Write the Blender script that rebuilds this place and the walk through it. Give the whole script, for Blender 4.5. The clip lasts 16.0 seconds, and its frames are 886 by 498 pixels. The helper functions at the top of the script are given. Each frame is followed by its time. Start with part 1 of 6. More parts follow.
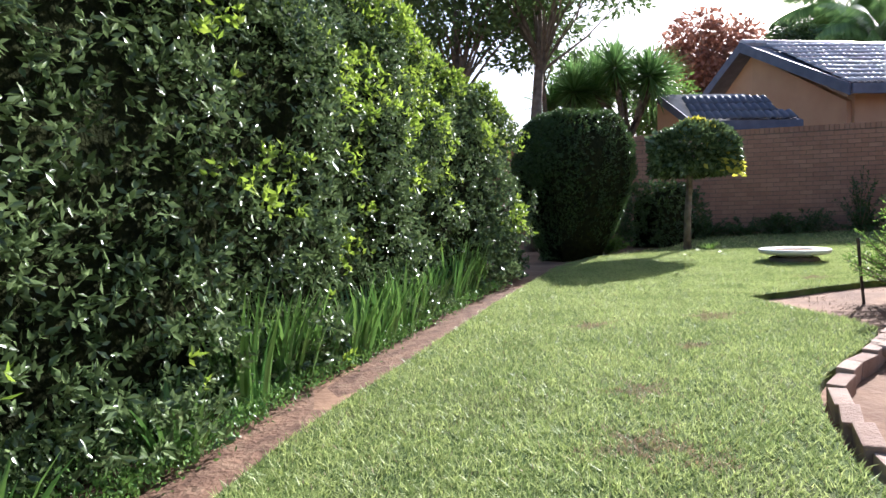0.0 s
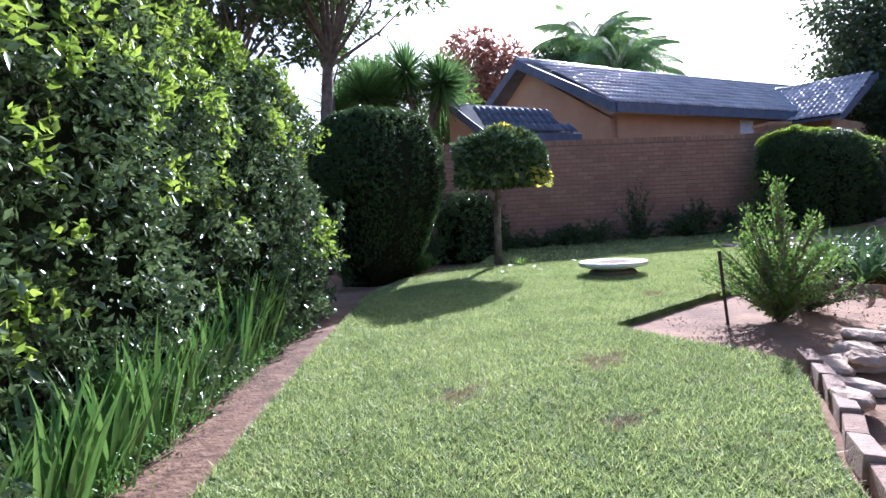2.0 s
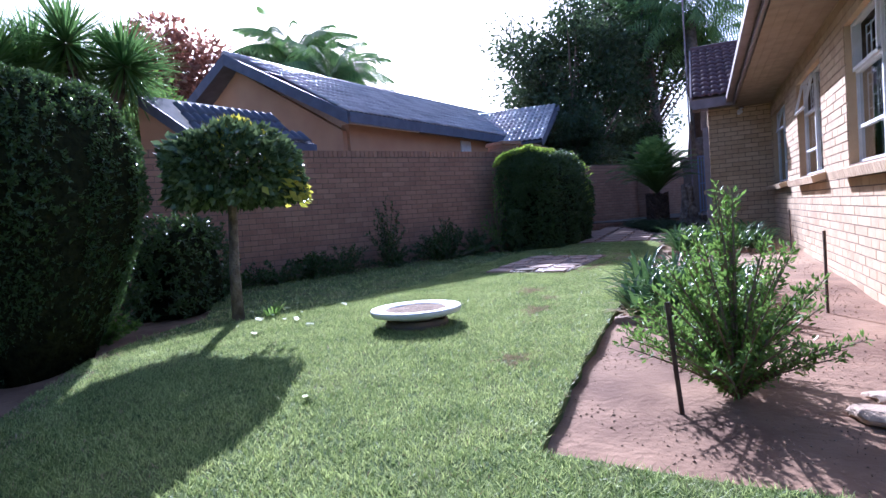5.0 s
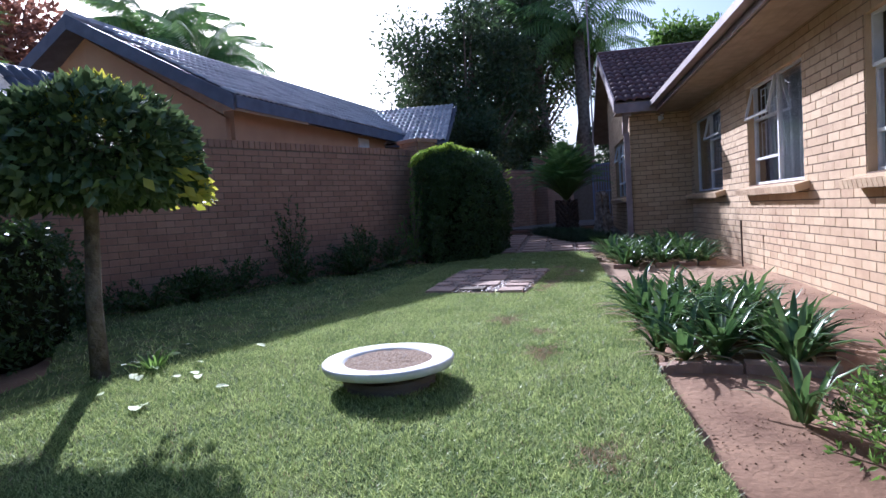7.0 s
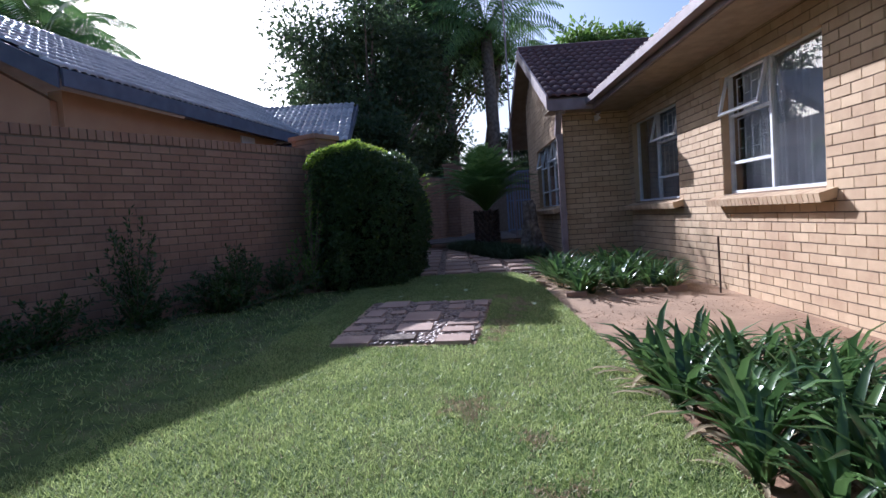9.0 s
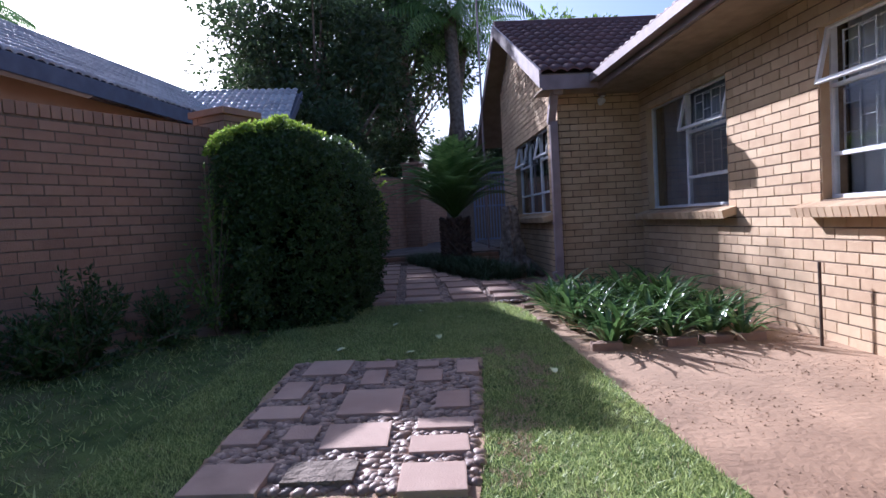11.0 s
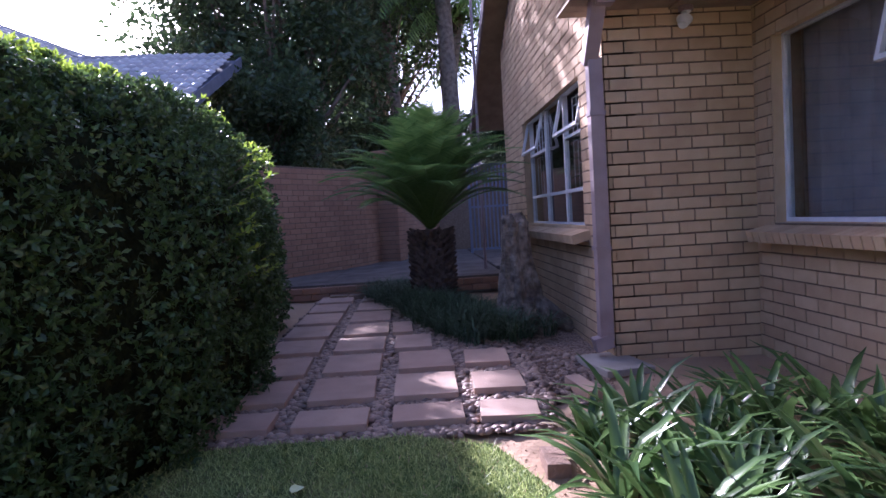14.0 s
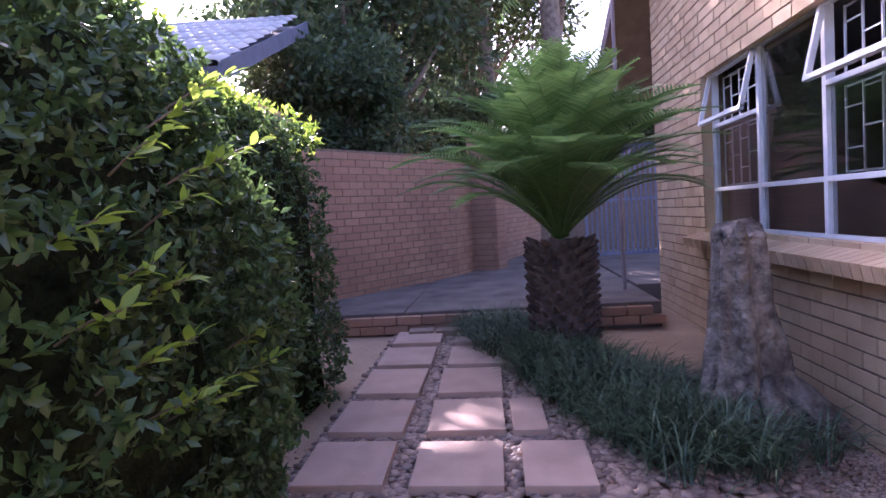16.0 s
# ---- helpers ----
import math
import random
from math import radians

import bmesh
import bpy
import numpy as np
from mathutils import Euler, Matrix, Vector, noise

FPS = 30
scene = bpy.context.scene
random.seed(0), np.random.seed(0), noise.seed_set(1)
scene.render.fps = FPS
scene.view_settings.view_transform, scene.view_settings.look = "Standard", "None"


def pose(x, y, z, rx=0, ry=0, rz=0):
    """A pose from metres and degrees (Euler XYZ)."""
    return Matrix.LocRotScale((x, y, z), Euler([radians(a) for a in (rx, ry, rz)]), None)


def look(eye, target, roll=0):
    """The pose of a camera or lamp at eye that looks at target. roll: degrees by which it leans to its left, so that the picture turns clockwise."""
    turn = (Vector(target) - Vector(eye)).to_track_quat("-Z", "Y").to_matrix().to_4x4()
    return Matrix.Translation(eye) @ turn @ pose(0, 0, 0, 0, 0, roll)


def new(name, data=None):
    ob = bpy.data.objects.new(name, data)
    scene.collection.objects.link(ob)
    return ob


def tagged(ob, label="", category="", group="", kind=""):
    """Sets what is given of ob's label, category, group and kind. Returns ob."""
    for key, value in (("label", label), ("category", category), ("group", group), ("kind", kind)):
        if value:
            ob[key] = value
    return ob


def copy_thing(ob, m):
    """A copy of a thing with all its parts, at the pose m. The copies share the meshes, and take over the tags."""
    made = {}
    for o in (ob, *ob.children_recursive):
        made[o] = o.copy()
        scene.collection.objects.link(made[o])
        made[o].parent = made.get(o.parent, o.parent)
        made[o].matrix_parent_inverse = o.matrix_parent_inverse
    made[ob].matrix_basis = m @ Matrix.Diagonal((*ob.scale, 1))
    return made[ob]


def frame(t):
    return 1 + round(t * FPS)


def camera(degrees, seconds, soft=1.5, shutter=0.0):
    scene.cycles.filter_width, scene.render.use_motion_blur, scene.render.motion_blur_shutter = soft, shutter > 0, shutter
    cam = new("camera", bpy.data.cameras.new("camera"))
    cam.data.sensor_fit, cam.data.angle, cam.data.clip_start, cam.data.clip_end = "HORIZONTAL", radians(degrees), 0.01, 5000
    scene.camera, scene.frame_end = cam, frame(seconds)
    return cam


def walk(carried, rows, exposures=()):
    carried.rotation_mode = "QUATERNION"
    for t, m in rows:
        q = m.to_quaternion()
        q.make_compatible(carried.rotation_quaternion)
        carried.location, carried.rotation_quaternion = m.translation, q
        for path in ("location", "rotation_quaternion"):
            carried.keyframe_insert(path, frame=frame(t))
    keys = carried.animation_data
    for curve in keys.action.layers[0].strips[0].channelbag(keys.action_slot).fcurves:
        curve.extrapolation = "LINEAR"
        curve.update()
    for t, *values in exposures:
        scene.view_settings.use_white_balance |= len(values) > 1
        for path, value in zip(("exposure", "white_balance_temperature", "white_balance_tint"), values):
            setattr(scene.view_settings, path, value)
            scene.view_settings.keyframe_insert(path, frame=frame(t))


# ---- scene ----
cam = camera(74.0, 16.0)
PATH = [
    (0, (1.845, 2.843, 0.681), (2.379, 4.766, 0.559), -1.7),
    (0.5, (1.864, 3.16, 0.686), (2.57, 5.028, 0.568), -1.9),
    (1, (1.925, 3.491, 0.709), (2.851, 5.26, 0.594), -2.3),
    (1.5, (2.08, 3.905, 0.713), (3.154, 5.588, 0.605), -2.7),
    (2, (2.214, 4.294, 0.71), (3.414, 5.891, 0.608), -2.9),
    (2.5, (2.425, 4.648, 0.71), (3.728, 6.162, 0.615), -3.1),
    (3, (2.596, 5.009, 0.737), (4.02, 6.41, 0.645), -3.4),
    (3.5, (2.783, 5.308, 0.762), (4.332, 6.57, 0.669), -4.1),
    (4, (2.933, 5.625, 0.801), (4.59, 6.741, 0.708), -4.3),
    (4.5, (3.134, 5.933, 0.818), (4.881, 6.901, 0.724), -4.3),
    (5, (3.416, 6.245, 0.833), (5.239, 7.062, 0.737), -4.4),
    (7.3, (4.811, 7.61, 0.957), (6.777, 7.955, 0.844), -3.8),
    (7.5, (5.013, 7.689, 0.97), (6.985, 8.002, 0.858), -3.9),
    (8, (5.479, 7.834, 0.968), (7.462, 8.073, 0.86), -3.9),
    (8.5, (5.97, 7.914, 0.985), (7.963, 8.038, 0.877), -4.0),
    (8.7, (6.155, 7.929, 1.005), (8.15, 8.021, 0.898), -4.0),
    (10.8, (8.48, 8.061, 1.025), (10.476, 7.963, 0.933), -3.0),
    (11, (8.733, 8.055, 1.059), (10.728, 7.954, 0.964), -3.2),
    (11.5, (9.262, 8.016, 1.109), (11.257, 7.913, 1.009), -3.5),
    (12, (9.877, 7.909, 1.146), (11.871, 7.794, 1.042), -3.7),
    (12.5, (10.517, 7.784, 1.182), (12.51, 7.664, 1.073), -3.7),
    (13, (11.128, 7.642, 1.214), (13.121, 7.528, 1.106), -3.8),
    (13.5, (11.643, 7.516, 1.235), (13.638, 7.418, 1.126), -3.6),
    (14, (12.221, 7.443, 1.243), (14.217, 7.364, 1.133), -3.5),
    (14.5, (12.818, 7.407, 1.257), (14.815, 7.396, 1.147), -3.4),
    (15, (13.407, 7.457, 1.278), (15.401, 7.575, 1.167), -3.5),
    (15.2, (13.667, 7.505, 1.285), (15.66, 7.645, 1.175), -3.1),
    (15.5, (14.045, 7.542, 1.299), (16.034, 7.717, 1.202), -3.4),
    (16, (14.505, 7.724, 1.354), (16.491, 7.931, 1.234), -3.6),
]
EXPOSURES = [(0.0, 1.2, 5600, 15), (2.0, 1.2, 5100, 21), (3.5, 1.2, 4850, 25), (5.0, 1.08, 4800, 25), (7.5, 0.60, 5050, 19), (8.5, 0.48, 5100, 18), (11.0, 0.78, 5100, 23), (12.5, 1.3, 5020, 35),
             (14.5, 1.65, 5300, 38), (15.0, 1.75, 5350, 39), (16.0, 2.8, 5600, 45)]
walk(cam, [(t, look(eye, target, roll)) for t, eye, target, roll in PATH], EXPOSURES)

# ---- light, sky and exposure ----
SUN_AZ, SUN_EL = radians(32.5), radians(29.2)
sun_way = Vector((math.cos(SUN_AZ) * math.cos(SUN_EL), math.sin(SUN_AZ) * math.cos(SUN_EL), math.sin(SUN_EL)))
world = bpy.data.worlds.new("sky")
scene.world = world
world.use_nodes = True
wn = world.node_tree
sky = wn.nodes.new("ShaderNodeTexSky")
sky.sky_type, sky.sun_disc = "NISHITA", False
sky.sun_elevation, sky.sun_rotation = SUN_EL, math.pi / 2 - SUN_AZ
sky.dust_density, sky.air_density = 3.0, 1.0
wn.nodes["Background"].inputs["Strength"].default_value = 0.105
wn.links.new(sky.outputs[0], wn.nodes["Background"].inputs["Color"])
sun_data = bpy.data.lights.new("sun", "SUN")
sun_data.energy, sun_data.angle, sun_data.color = 6.0, radians(0.6), (1.0, 0.93, 0.82)
sun = new("sun", sun_data)
sun.matrix_world = look(sun_way * 60, (0, 0, 0))


# ---- materials ----
def material(name, low, high, rough=0.8, scale=6.0, bump=0.3, bump_scale=60.0, spec=0.4, island=0.0, per_object=0.0,
             stain=None, stain_scale=1.2, stain_amount=0.5, translucent=0.0, metal=0.0, distance=0.01):
    """A material whose colour wanders between low and high at two scales, with a fine relief."""
    m = bpy.data.materials.new(name)
    m.use_nodes = True
    t = m.node_tree
    n, l = t.nodes, t.links
    b = n["Principled BSDF"]
    b.inputs["Roughness"].default_value = rough
    b.inputs["Specular IOR Level"].default_value = spec
    b.inputs["Metallic"].default_value = metal
    where = n.new("ShaderNodeNewGeometry").outputs["Position"]
    noise_a = n.new("ShaderNodeTexNoise")
    noise_a.inputs["Scale"].default_value, noise_a.inputs["Detail"].default_value = scale, 6
    l.new(where, noise_a.inputs["Vector"])
    mix = n.new("ShaderNodeMix")
    mix.data_type = "RGBA"
    mix.inputs[6].default_value, mix.inputs[7].default_value = (*low, 1), (*high, 1)
    ramp = n.new("ShaderNodeMapRange")
    ramp.inputs[1].default_value, ramp.inputs[2].default_value = 0.32, 0.68
    l.new(noise_a.outputs["Fac"], ramp.inputs[0])
    factor = ramp.outputs[0]
    if island or per_object:
        if island:
            rnd, k = n.new("ShaderNodeNewGeometry").outputs["Random Per Island"], island
        else:
            rnd, k = n.new("ShaderNodeObjectInfo").outputs["Random"], per_object
        lerp = n.new("ShaderNodeMix")
        lerp.data_type = "FLOAT"
        lerp.inputs[0].default_value = k
        l.new(factor, lerp.inputs[2])
        l.new(rnd, lerp.inputs[3])
        factor = lerp.outputs[0]
    l.new(factor, mix.inputs[0])
    colour = mix.outputs[2]
    if stain:
        noise_s = n.new("ShaderNodeTexNoise")
        noise_s.inputs["Scale"].default_value, noise_s.inputs["Detail"].default_value = stain_scale, 8
        l.new(where, noise_s.inputs["Vector"])
        r2 = n.new("ShaderNodeMapRange")
        r2.inputs[1].default_value, r2.inputs[2].default_value, r2.inputs[4].default_value = 0.5, 0.72, stain_amount
        l.new(noise_s.outputs["Fac"], r2.inputs[0])
        m2 = n.new("ShaderNodeMix")
        m2.data_type = "RGBA"
        m2.inputs[7].default_value = (*stain, 1)
        l.new(r2.outputs[0], m2.inputs[0])
        l.new(colour, m2.inputs[6])
        colour = m2.outputs[2]
    l.new(colour, b.inputs["Base Color"])
    if bump:
        noise_b = n.new("ShaderNodeTexNoise")
        noise_b.inputs["Scale"].default_value, noise_b.inputs["Detail"].default_value = bump_scale, 5
        l.new(where, noise_b.inputs["Vector"])
        bp = n.new("ShaderNodeBump")
        bp.inputs["Strength"].default_value, bp.inputs["Distance"].default_value = bump, distance
        l.new(noise_b.outputs["Fac"], bp.inputs["Height"])
        l.new(bp.outputs[0], b.inputs["Normal"])
    if translucent:
        tr = n.new("ShaderNodeBsdfTranslucent")
        l.new(colour, tr.inputs["Color"])
        sh = n.new("ShaderNodeMixShader")
        sh.inputs[0].default_value = translucent
        l.new(b.outputs[0], sh.inputs[1])
        l.new(tr.outputs[0], sh.inputs[2])
        l.new(sh.outputs[0], n["Material Output"].inputs["Surface"])
    return m


def leaf_material(name, low, high, rough=0.4, translucent=0.35):
    return material(name, low, high, rough, 3.0, 0.0, island=0.75, translucent=translucent, spec=0.5)


M_BRICK = material("buff_face_brick", (0.44, 0.30, 0.18), (0.62, 0.46, 0.29), 0.85, 9, 0.5, 90, island=0.65, stain=(0.30, 0.17, 0.10), stain_amount=0.35)
M_BRICK_PART = material("buff_face_brick_single", (0.44, 0.30, 0.18), (0.62, 0.46, 0.29), 0.85, 9, 0.5, 90, per_object=0.65, stain=(0.30, 0.17, 0.10), stain_amount=0.35)
# the house brick again, reddened and darkened to hold the garden wall's shade
M_SHADEBRICK = material("shade_toned_wall_brick", (0.29, 0.155, 0.10), (0.41, 0.24, 0.155), 0.88, 9, 0.5, 90, island=0.65, stain=(0.20, 0.11, 0.08), stain_amount=0.5)
M_SHADEBRICK_PART = material("shade_toned_wall_brick_single", (0.29, 0.155, 0.10), (0.41, 0.24, 0.155), 0.88, 9, 0.5, 90, per_object=0.65, stain=(0.20, 0.11, 0.08), stain_amount=0.5)
M_MORTAR = material("mortar", (0.13, 0.09, 0.062), (0.22, 0.16, 0.115), 0.95, 30, 0.5, 150)
M_EDGEBRICK = material("weathered_edging_brick", (0.25, 0.155, 0.11), (0.42, 0.30, 0.23), 0.92, 12, 0.7, 70, per_object=0.6, stain=(0.14, 0.09, 0.06))
M_PLASTER = material("peach_plaster", (0.50, 0.29, 0.17), (0.56, 0.34, 0.20), 0.9, 2, 0.2, 120, stain=(0.38, 0.22, 0.14), stain_amount=0.3)
M_SOIL = material("sandy_red_soil", (0.17, 0.092, 0.054), (0.35, 0.215, 0.13), 0.97, 2.2, 0.55, 23, stain=(0.12, 0.062, 0.038), stain_scale=1.7, distance=0.02)
sand_nodes = M_SOIL.node_tree
sand_x = sand_nodes.nodes.new("ShaderNodeSeparateXYZ")
sand_nodes.links.new(sand_nodes.nodes.new("ShaderNodeNewGeometry").outputs["Position"], sand_x.inputs[0])
sand_ramp = sand_nodes.nodes.new("ShaderNodeMapRange")
sand_ramp.inputs[1].default_value, sand_ramp.inputs[2].default_value, sand_ramp.inputs[4].default_value = 9.8, 12.4, 0.42
sand_nodes.links.new(sand_x.outputs[0], sand_ramp.inputs[0])
sand_mix = sand_nodes.nodes.new("ShaderNodeMix")
sand_mix.data_type = "RGBA"
sand_mix.inputs[7].default_value = (0.56, 0.41, 0.27, 1)
sand_nodes.links.new(sand_nodes.nodes["Principled BSDF"].inputs["Base Color"].links[0].from_socket, sand_mix.inputs[6])
sand_nodes.links.new(sand_ramp.outputs[0], sand_mix.inputs[0])
sand_nodes.links.new(sand_mix.outputs[2], sand_nodes.nodes["Principled BSDF"].inputs["Base Color"])
M_MONDO = leaf_material("mondo_grass_leaf", (0.028, 0.055, 0.03), (0.10, 0.16, 0.08), 0.4, 0.2)
M_STRAWLEAF = leaf_material("withered_strap_leaf", (0.30, 0.22, 0.12), (0.52, 0.42, 0.26), 0.7, 0.3)
# darker brown than the soil of the open beds
M_BEDSOIL = material("dark_bed_soil", (0.10, 0.052, 0.032), (0.22, 0.125, 0.078), 0.97, 9, 0.8, 35, stain=(0.26, 0.17, 0.11), stain_scale=14, stain_amount=0.6, distance=0.02)
M_CLOD = material("soil_clod", (0.20, 0.115, 0.07), (0.44, 0.30, 0.20), 0.97, 15, 0.8, 70, island=0.6)
M_LAWN = material("mown_lawn_base", (0.055, 0.095, 0.018), (0.16, 0.22, 0.05), 0.95, 7, 1.0, 90, stain=(0.22, 0.19, 0.09), stain_scale=2.3, stain_amount=0.55, distance=0.03)
M_BLADE = leaf_material("grass_blade", (0.09, 0.16, 0.03), (0.66, 0.72, 0.28), 0.5, 0.4)
M_DRY = leaf_material("dry_grass", (0.36, 0.25, 0.15), (0.60, 0.46, 0.30), 0.8, 0.1)
M_SLAB = material("concrete_paving_slab", (0.36, 0.235, 0.18), (0.48, 0.34, 0.26), 0.85, 5, 0.35, 120, per_object=0.5, stain=(0.26, 0.18, 0.14), stain_scale=4)
M_PEBBLE = material("river_pebble", (0.13, 0.08, 0.06), (0.40, 0.28, 0.21), 0.5, 14, 0.2, 90, island=0.85)
M_ROCK = material("flat_sandstone_rock", (0.33, 0.22, 0.15), (0.52, 0.40, 0.30), 0.9, 7, 0.8, 40, per_object=0.5)
M_CONCRETE = material("grey_concrete", (0.28, 0.25, 0.22), (0.40, 0.36, 0.32), 0.9, 5, 0.4, 100)
# concrete darkened in its colour for the shade on the far platform
M_SHADECON = material("shade_darkened_concrete", (0.10, 0.078, 0.066), (0.19, 0.15, 0.125), 0.92, 3, 0.5, 60, stain=(0.06, 0.045, 0.038), stain_scale=2.5)
M_WHITE = material("white_painted_concrete", (0.62, 0.60, 0.56), (0.78, 0.76, 0.72), 0.6, 8, 0.25, 80, stain=(0.42, 0.38, 0.32), stain_scale=5, stain_amount=0.5)
M_FRAME = material("white_painted_steel", (0.66, 0.66, 0.68), (0.80, 0.80, 0.82), 0.45, 10, 0.05, 60)
M_FASCIA = material("mauve_grey_painted_wood", (0.20, 0.15, 0.15), (0.27, 0.21, 0.21), 0.6, 5, 0.15, 60)
M_SOFFIT = material("soffit_board", (0.23, 0.17, 0.12), (0.33, 0.25, 0.18), 0.8, 5, 0.15, 60)
M_TILE = material("maroon_concrete_roof_tile", (0.085, 0.038, 0.036), (0.16, 0.08, 0.07), 0.6, 8, 0.4, 90, per_object=0.6, stain=(0.06, 0.04, 0.04))
# base tone lifted to carry the roof's glancing glare
M_TILE2 = material("grey_concrete_roof_tile", (0.34, 0.32, 0.33), (0.60, 0.56, 0.55), 0.3, 5, 0.4, 90, island=0.6, stain=(0.10, 0.09, 0.10))
# dark tone puts the shade of the lean-to's slope into its tiles
M_TILE3 = material("shade_toned_roof_tile", (0.07, 0.08, 0.12), (0.13, 0.14, 0.19), 0.6, 5, 0.4, 90, island=0.6)
M_NFASCIA = material("blue_grey_fascia", (0.09, 0.10, 0.14), (0.13, 0.14, 0.19), 0.6, 5, 0.1)
M_BARK = material("grey_brown_bark", (0.11, 0.08, 0.06), (0.24, 0.19, 0.15), 0.95, 9, 1.0, 25, distance=0.03)
M_STUMP = material("dead_weathered_trunk", (0.10, 0.075, 0.058), (0.33, 0.27, 0.22), 0.9, 14, 1.0, 22, distance=0.05, stain=(0.06, 0.042, 0.032), stain_scale=5, stain_amount=0.7)
M_TWIG = material("twig", (0.13, 0.09, 0.06), (0.22, 0.16, 0.11), 0.9, 12, 0.3)
# near-black filler inside the hedges: the colour stands for their inner shade
M_CORE_SHADE = material("hedge_core_painted_shade", (0.012, 0.014, 0.008), (0.028, 0.032, 0.014), 1.0, 14, 1.0, 30, distance=0.05, spec=0.0)
M_HEDGE = leaf_material("glossy_hedge_leaf", (0.04, 0.068, 0.024), (0.20, 0.27, 0.11), 0.22, 0.25)
# young leaves; also used where back light is put into the leaf colour
M_HEDGE_BRIGHT = leaf_material("young_and_backlit_hedge_leaf", (0.16, 0.26, 0.03), (0.36, 0.46, 0.06), 0.45, 0.5)
M_DARKLEAF = leaf_material("dark_clipped_leaf", (0.032, 0.06, 0.018), (0.09, 0.15, 0.04), 0.38, 0.35)
M_YELLOW = leaf_material("yellow_green_leaf", (0.30, 0.32, 0.03), (0.62, 0.55, 0.07), 0.45, 0.5)
M_STRAP = leaf_material("strap_leaf", (0.035, 0.08, 0.026), (0.14, 0.235, 0.07), 0.28, 0.3)
M_IRIS = leaf_material("iris_leaf", (0.06, 0.15, 0.035), (0.22, 0.36, 0.08), 0.38, 0.3)
M_TREELEAF = leaf_material("tree_leaf", (0.05, 0.09, 0.03), (0.17, 0.25, 0.08), 0.45, 0.45)
M_DARKTREE = leaf_material("dark_evergreen_leaf", (0.028, 0.05, 0.022), (0.10, 0.15, 0.06), 0.4, 0.4)
M_LIGHTLEAF = leaf_material("light_tree_leaf", (0.09, 0.17, 0.03), (0.22, 0.34, 0.07), 0.5, 0.45)
M_REDLEAF = leaf_material("rust_red_leaf", (0.26, 0.11, 0.07), (0.46, 0.24, 0.16), 0.6, 0.4)
M_FROND = leaf_material("palm_leaflet", (0.08, 0.17, 0.045), (0.22, 0.36, 0.11), 0.38, 0.4)
M_METAL = material("rusted_steel_rod", (0.05, 0.035, 0.03), (0.12, 0.08, 0.06), 0.7, 20, 0.3, metal=0.4)
M_PIPE = material("mauve_painted_downpipe", (0.25, 0.19, 0.20), (0.34, 0.27, 0.28), 0.5, 5, 0.1)
M_CURTAIN = material("grey_blue_curtain", (0.34, 0.38, 0.46), (0.48, 0.52, 0.60), 0.9, 5, 0.2, 200)
M_NET = material("pale_net_curtain", (0.62, 0.62, 0.66), (0.74, 0.74, 0.78), 0.9, 5, 0.2, 200)
M_INSIDE = material("dim_room_plaster", (0.25, 0.23, 0.21), (0.3, 0.28, 0.26), 0.9, 2, 0.1)
M_GRIT = material("gritty_sand", (0.16, 0.10, 0.065), (0.38, 0.27, 0.18), 0.97, 70, 0.9, 220, stain=(0.4, 0.34, 0.28), stain_scale=40)
M_CYCAD = material("dark_cycad_trunk", (0.05, 0.032, 0.025), (0.13, 0.085, 0.065), 0.95, 14, 0.8, 40)
M_GATE = material("blue_grey_gate_paint", (0.16, 0.18, 0.26), (0.22, 0.24, 0.33), 0.5, 6, 0.1)
M_PALE = material("pale_dry_leaf", (0.46, 0.52, 0.22), (0.76, 0.80, 0.50), 0.7, 12, 0.2)
M_RUBBLE = material("litter_leaf", (0.30, 0.22, 0.12), (0.55, 0.45, 0.28), 0.8, 12, 0.2, island=0.7)
M_GLASS = bpy.data.materials.new("window_glass")
M_GLASS.use_nodes = True
_b = M_GLASS.node_tree.nodes["Principled BSDF"]
_b.inputs["Roughness"].default_value, _b.inputs["Transmission Weight"].default_value = 0.01, 1.0
_b.inputs["IOR"].default_value, _b.inputs["Base Color"].default_value = 1.75, (0.93, 0.96, 0.97, 1)


# ---- makers ----
rng = np.random.default_rng(7)


def ground(x, y):
    x, y = min(max(x, -6.0), 26.0), min(max(y, -4.0), 18.0)
    return -0.10 + 0.0256 * (x - 5.5) + 0.012 * (y - 6.5)


def ground_n(x, y):
    return -0.10 + 0.0256 * (np.clip(x, -6, 26) - 5.5) + 0.012 * (np.clip(y, -4, 18) - 6.5)


def thing(name, label, category, at=(0, 0, 0), group="", kind=""):
    ob = new(name)
    ob.location = at
    return tagged(ob, label, category, group, kind)


def mesh_of(name, verts, faces, mat, smooth=False):
    me = bpy.data.meshes.new(name)
    me.from_pydata([tuple(v) for v in verts], [], faces)
    me.materials.append(mat)
    if smooth:
        me.polygons.foreach_set("use_smooth", [True] * len(me.polygons))
    me.update()
    return me


def part(name, data, parent=None, mat=None, label="", kind=""):
    """Links a bmesh or a mesh as one object under a thing or a part, in world places."""
    if isinstance(data, bmesh.types.BMesh):
        me = bpy.data.meshes.new(name)
        data.to_mesh(me)
        data.free()
        me.materials.append(mat)
        data = me
    ob = new(name, data)
    if parent is not None:
        ob.parent = parent
        up = Matrix.Identity(4)
        p = parent
        while p:
            up = p.matrix_basis @ up
            p = p.parent
        ob.matrix_parent_inverse = up.inverted()
    if label:
        ob["label"] = label
    if kind:
        ob["kind"] = kind
    return ob


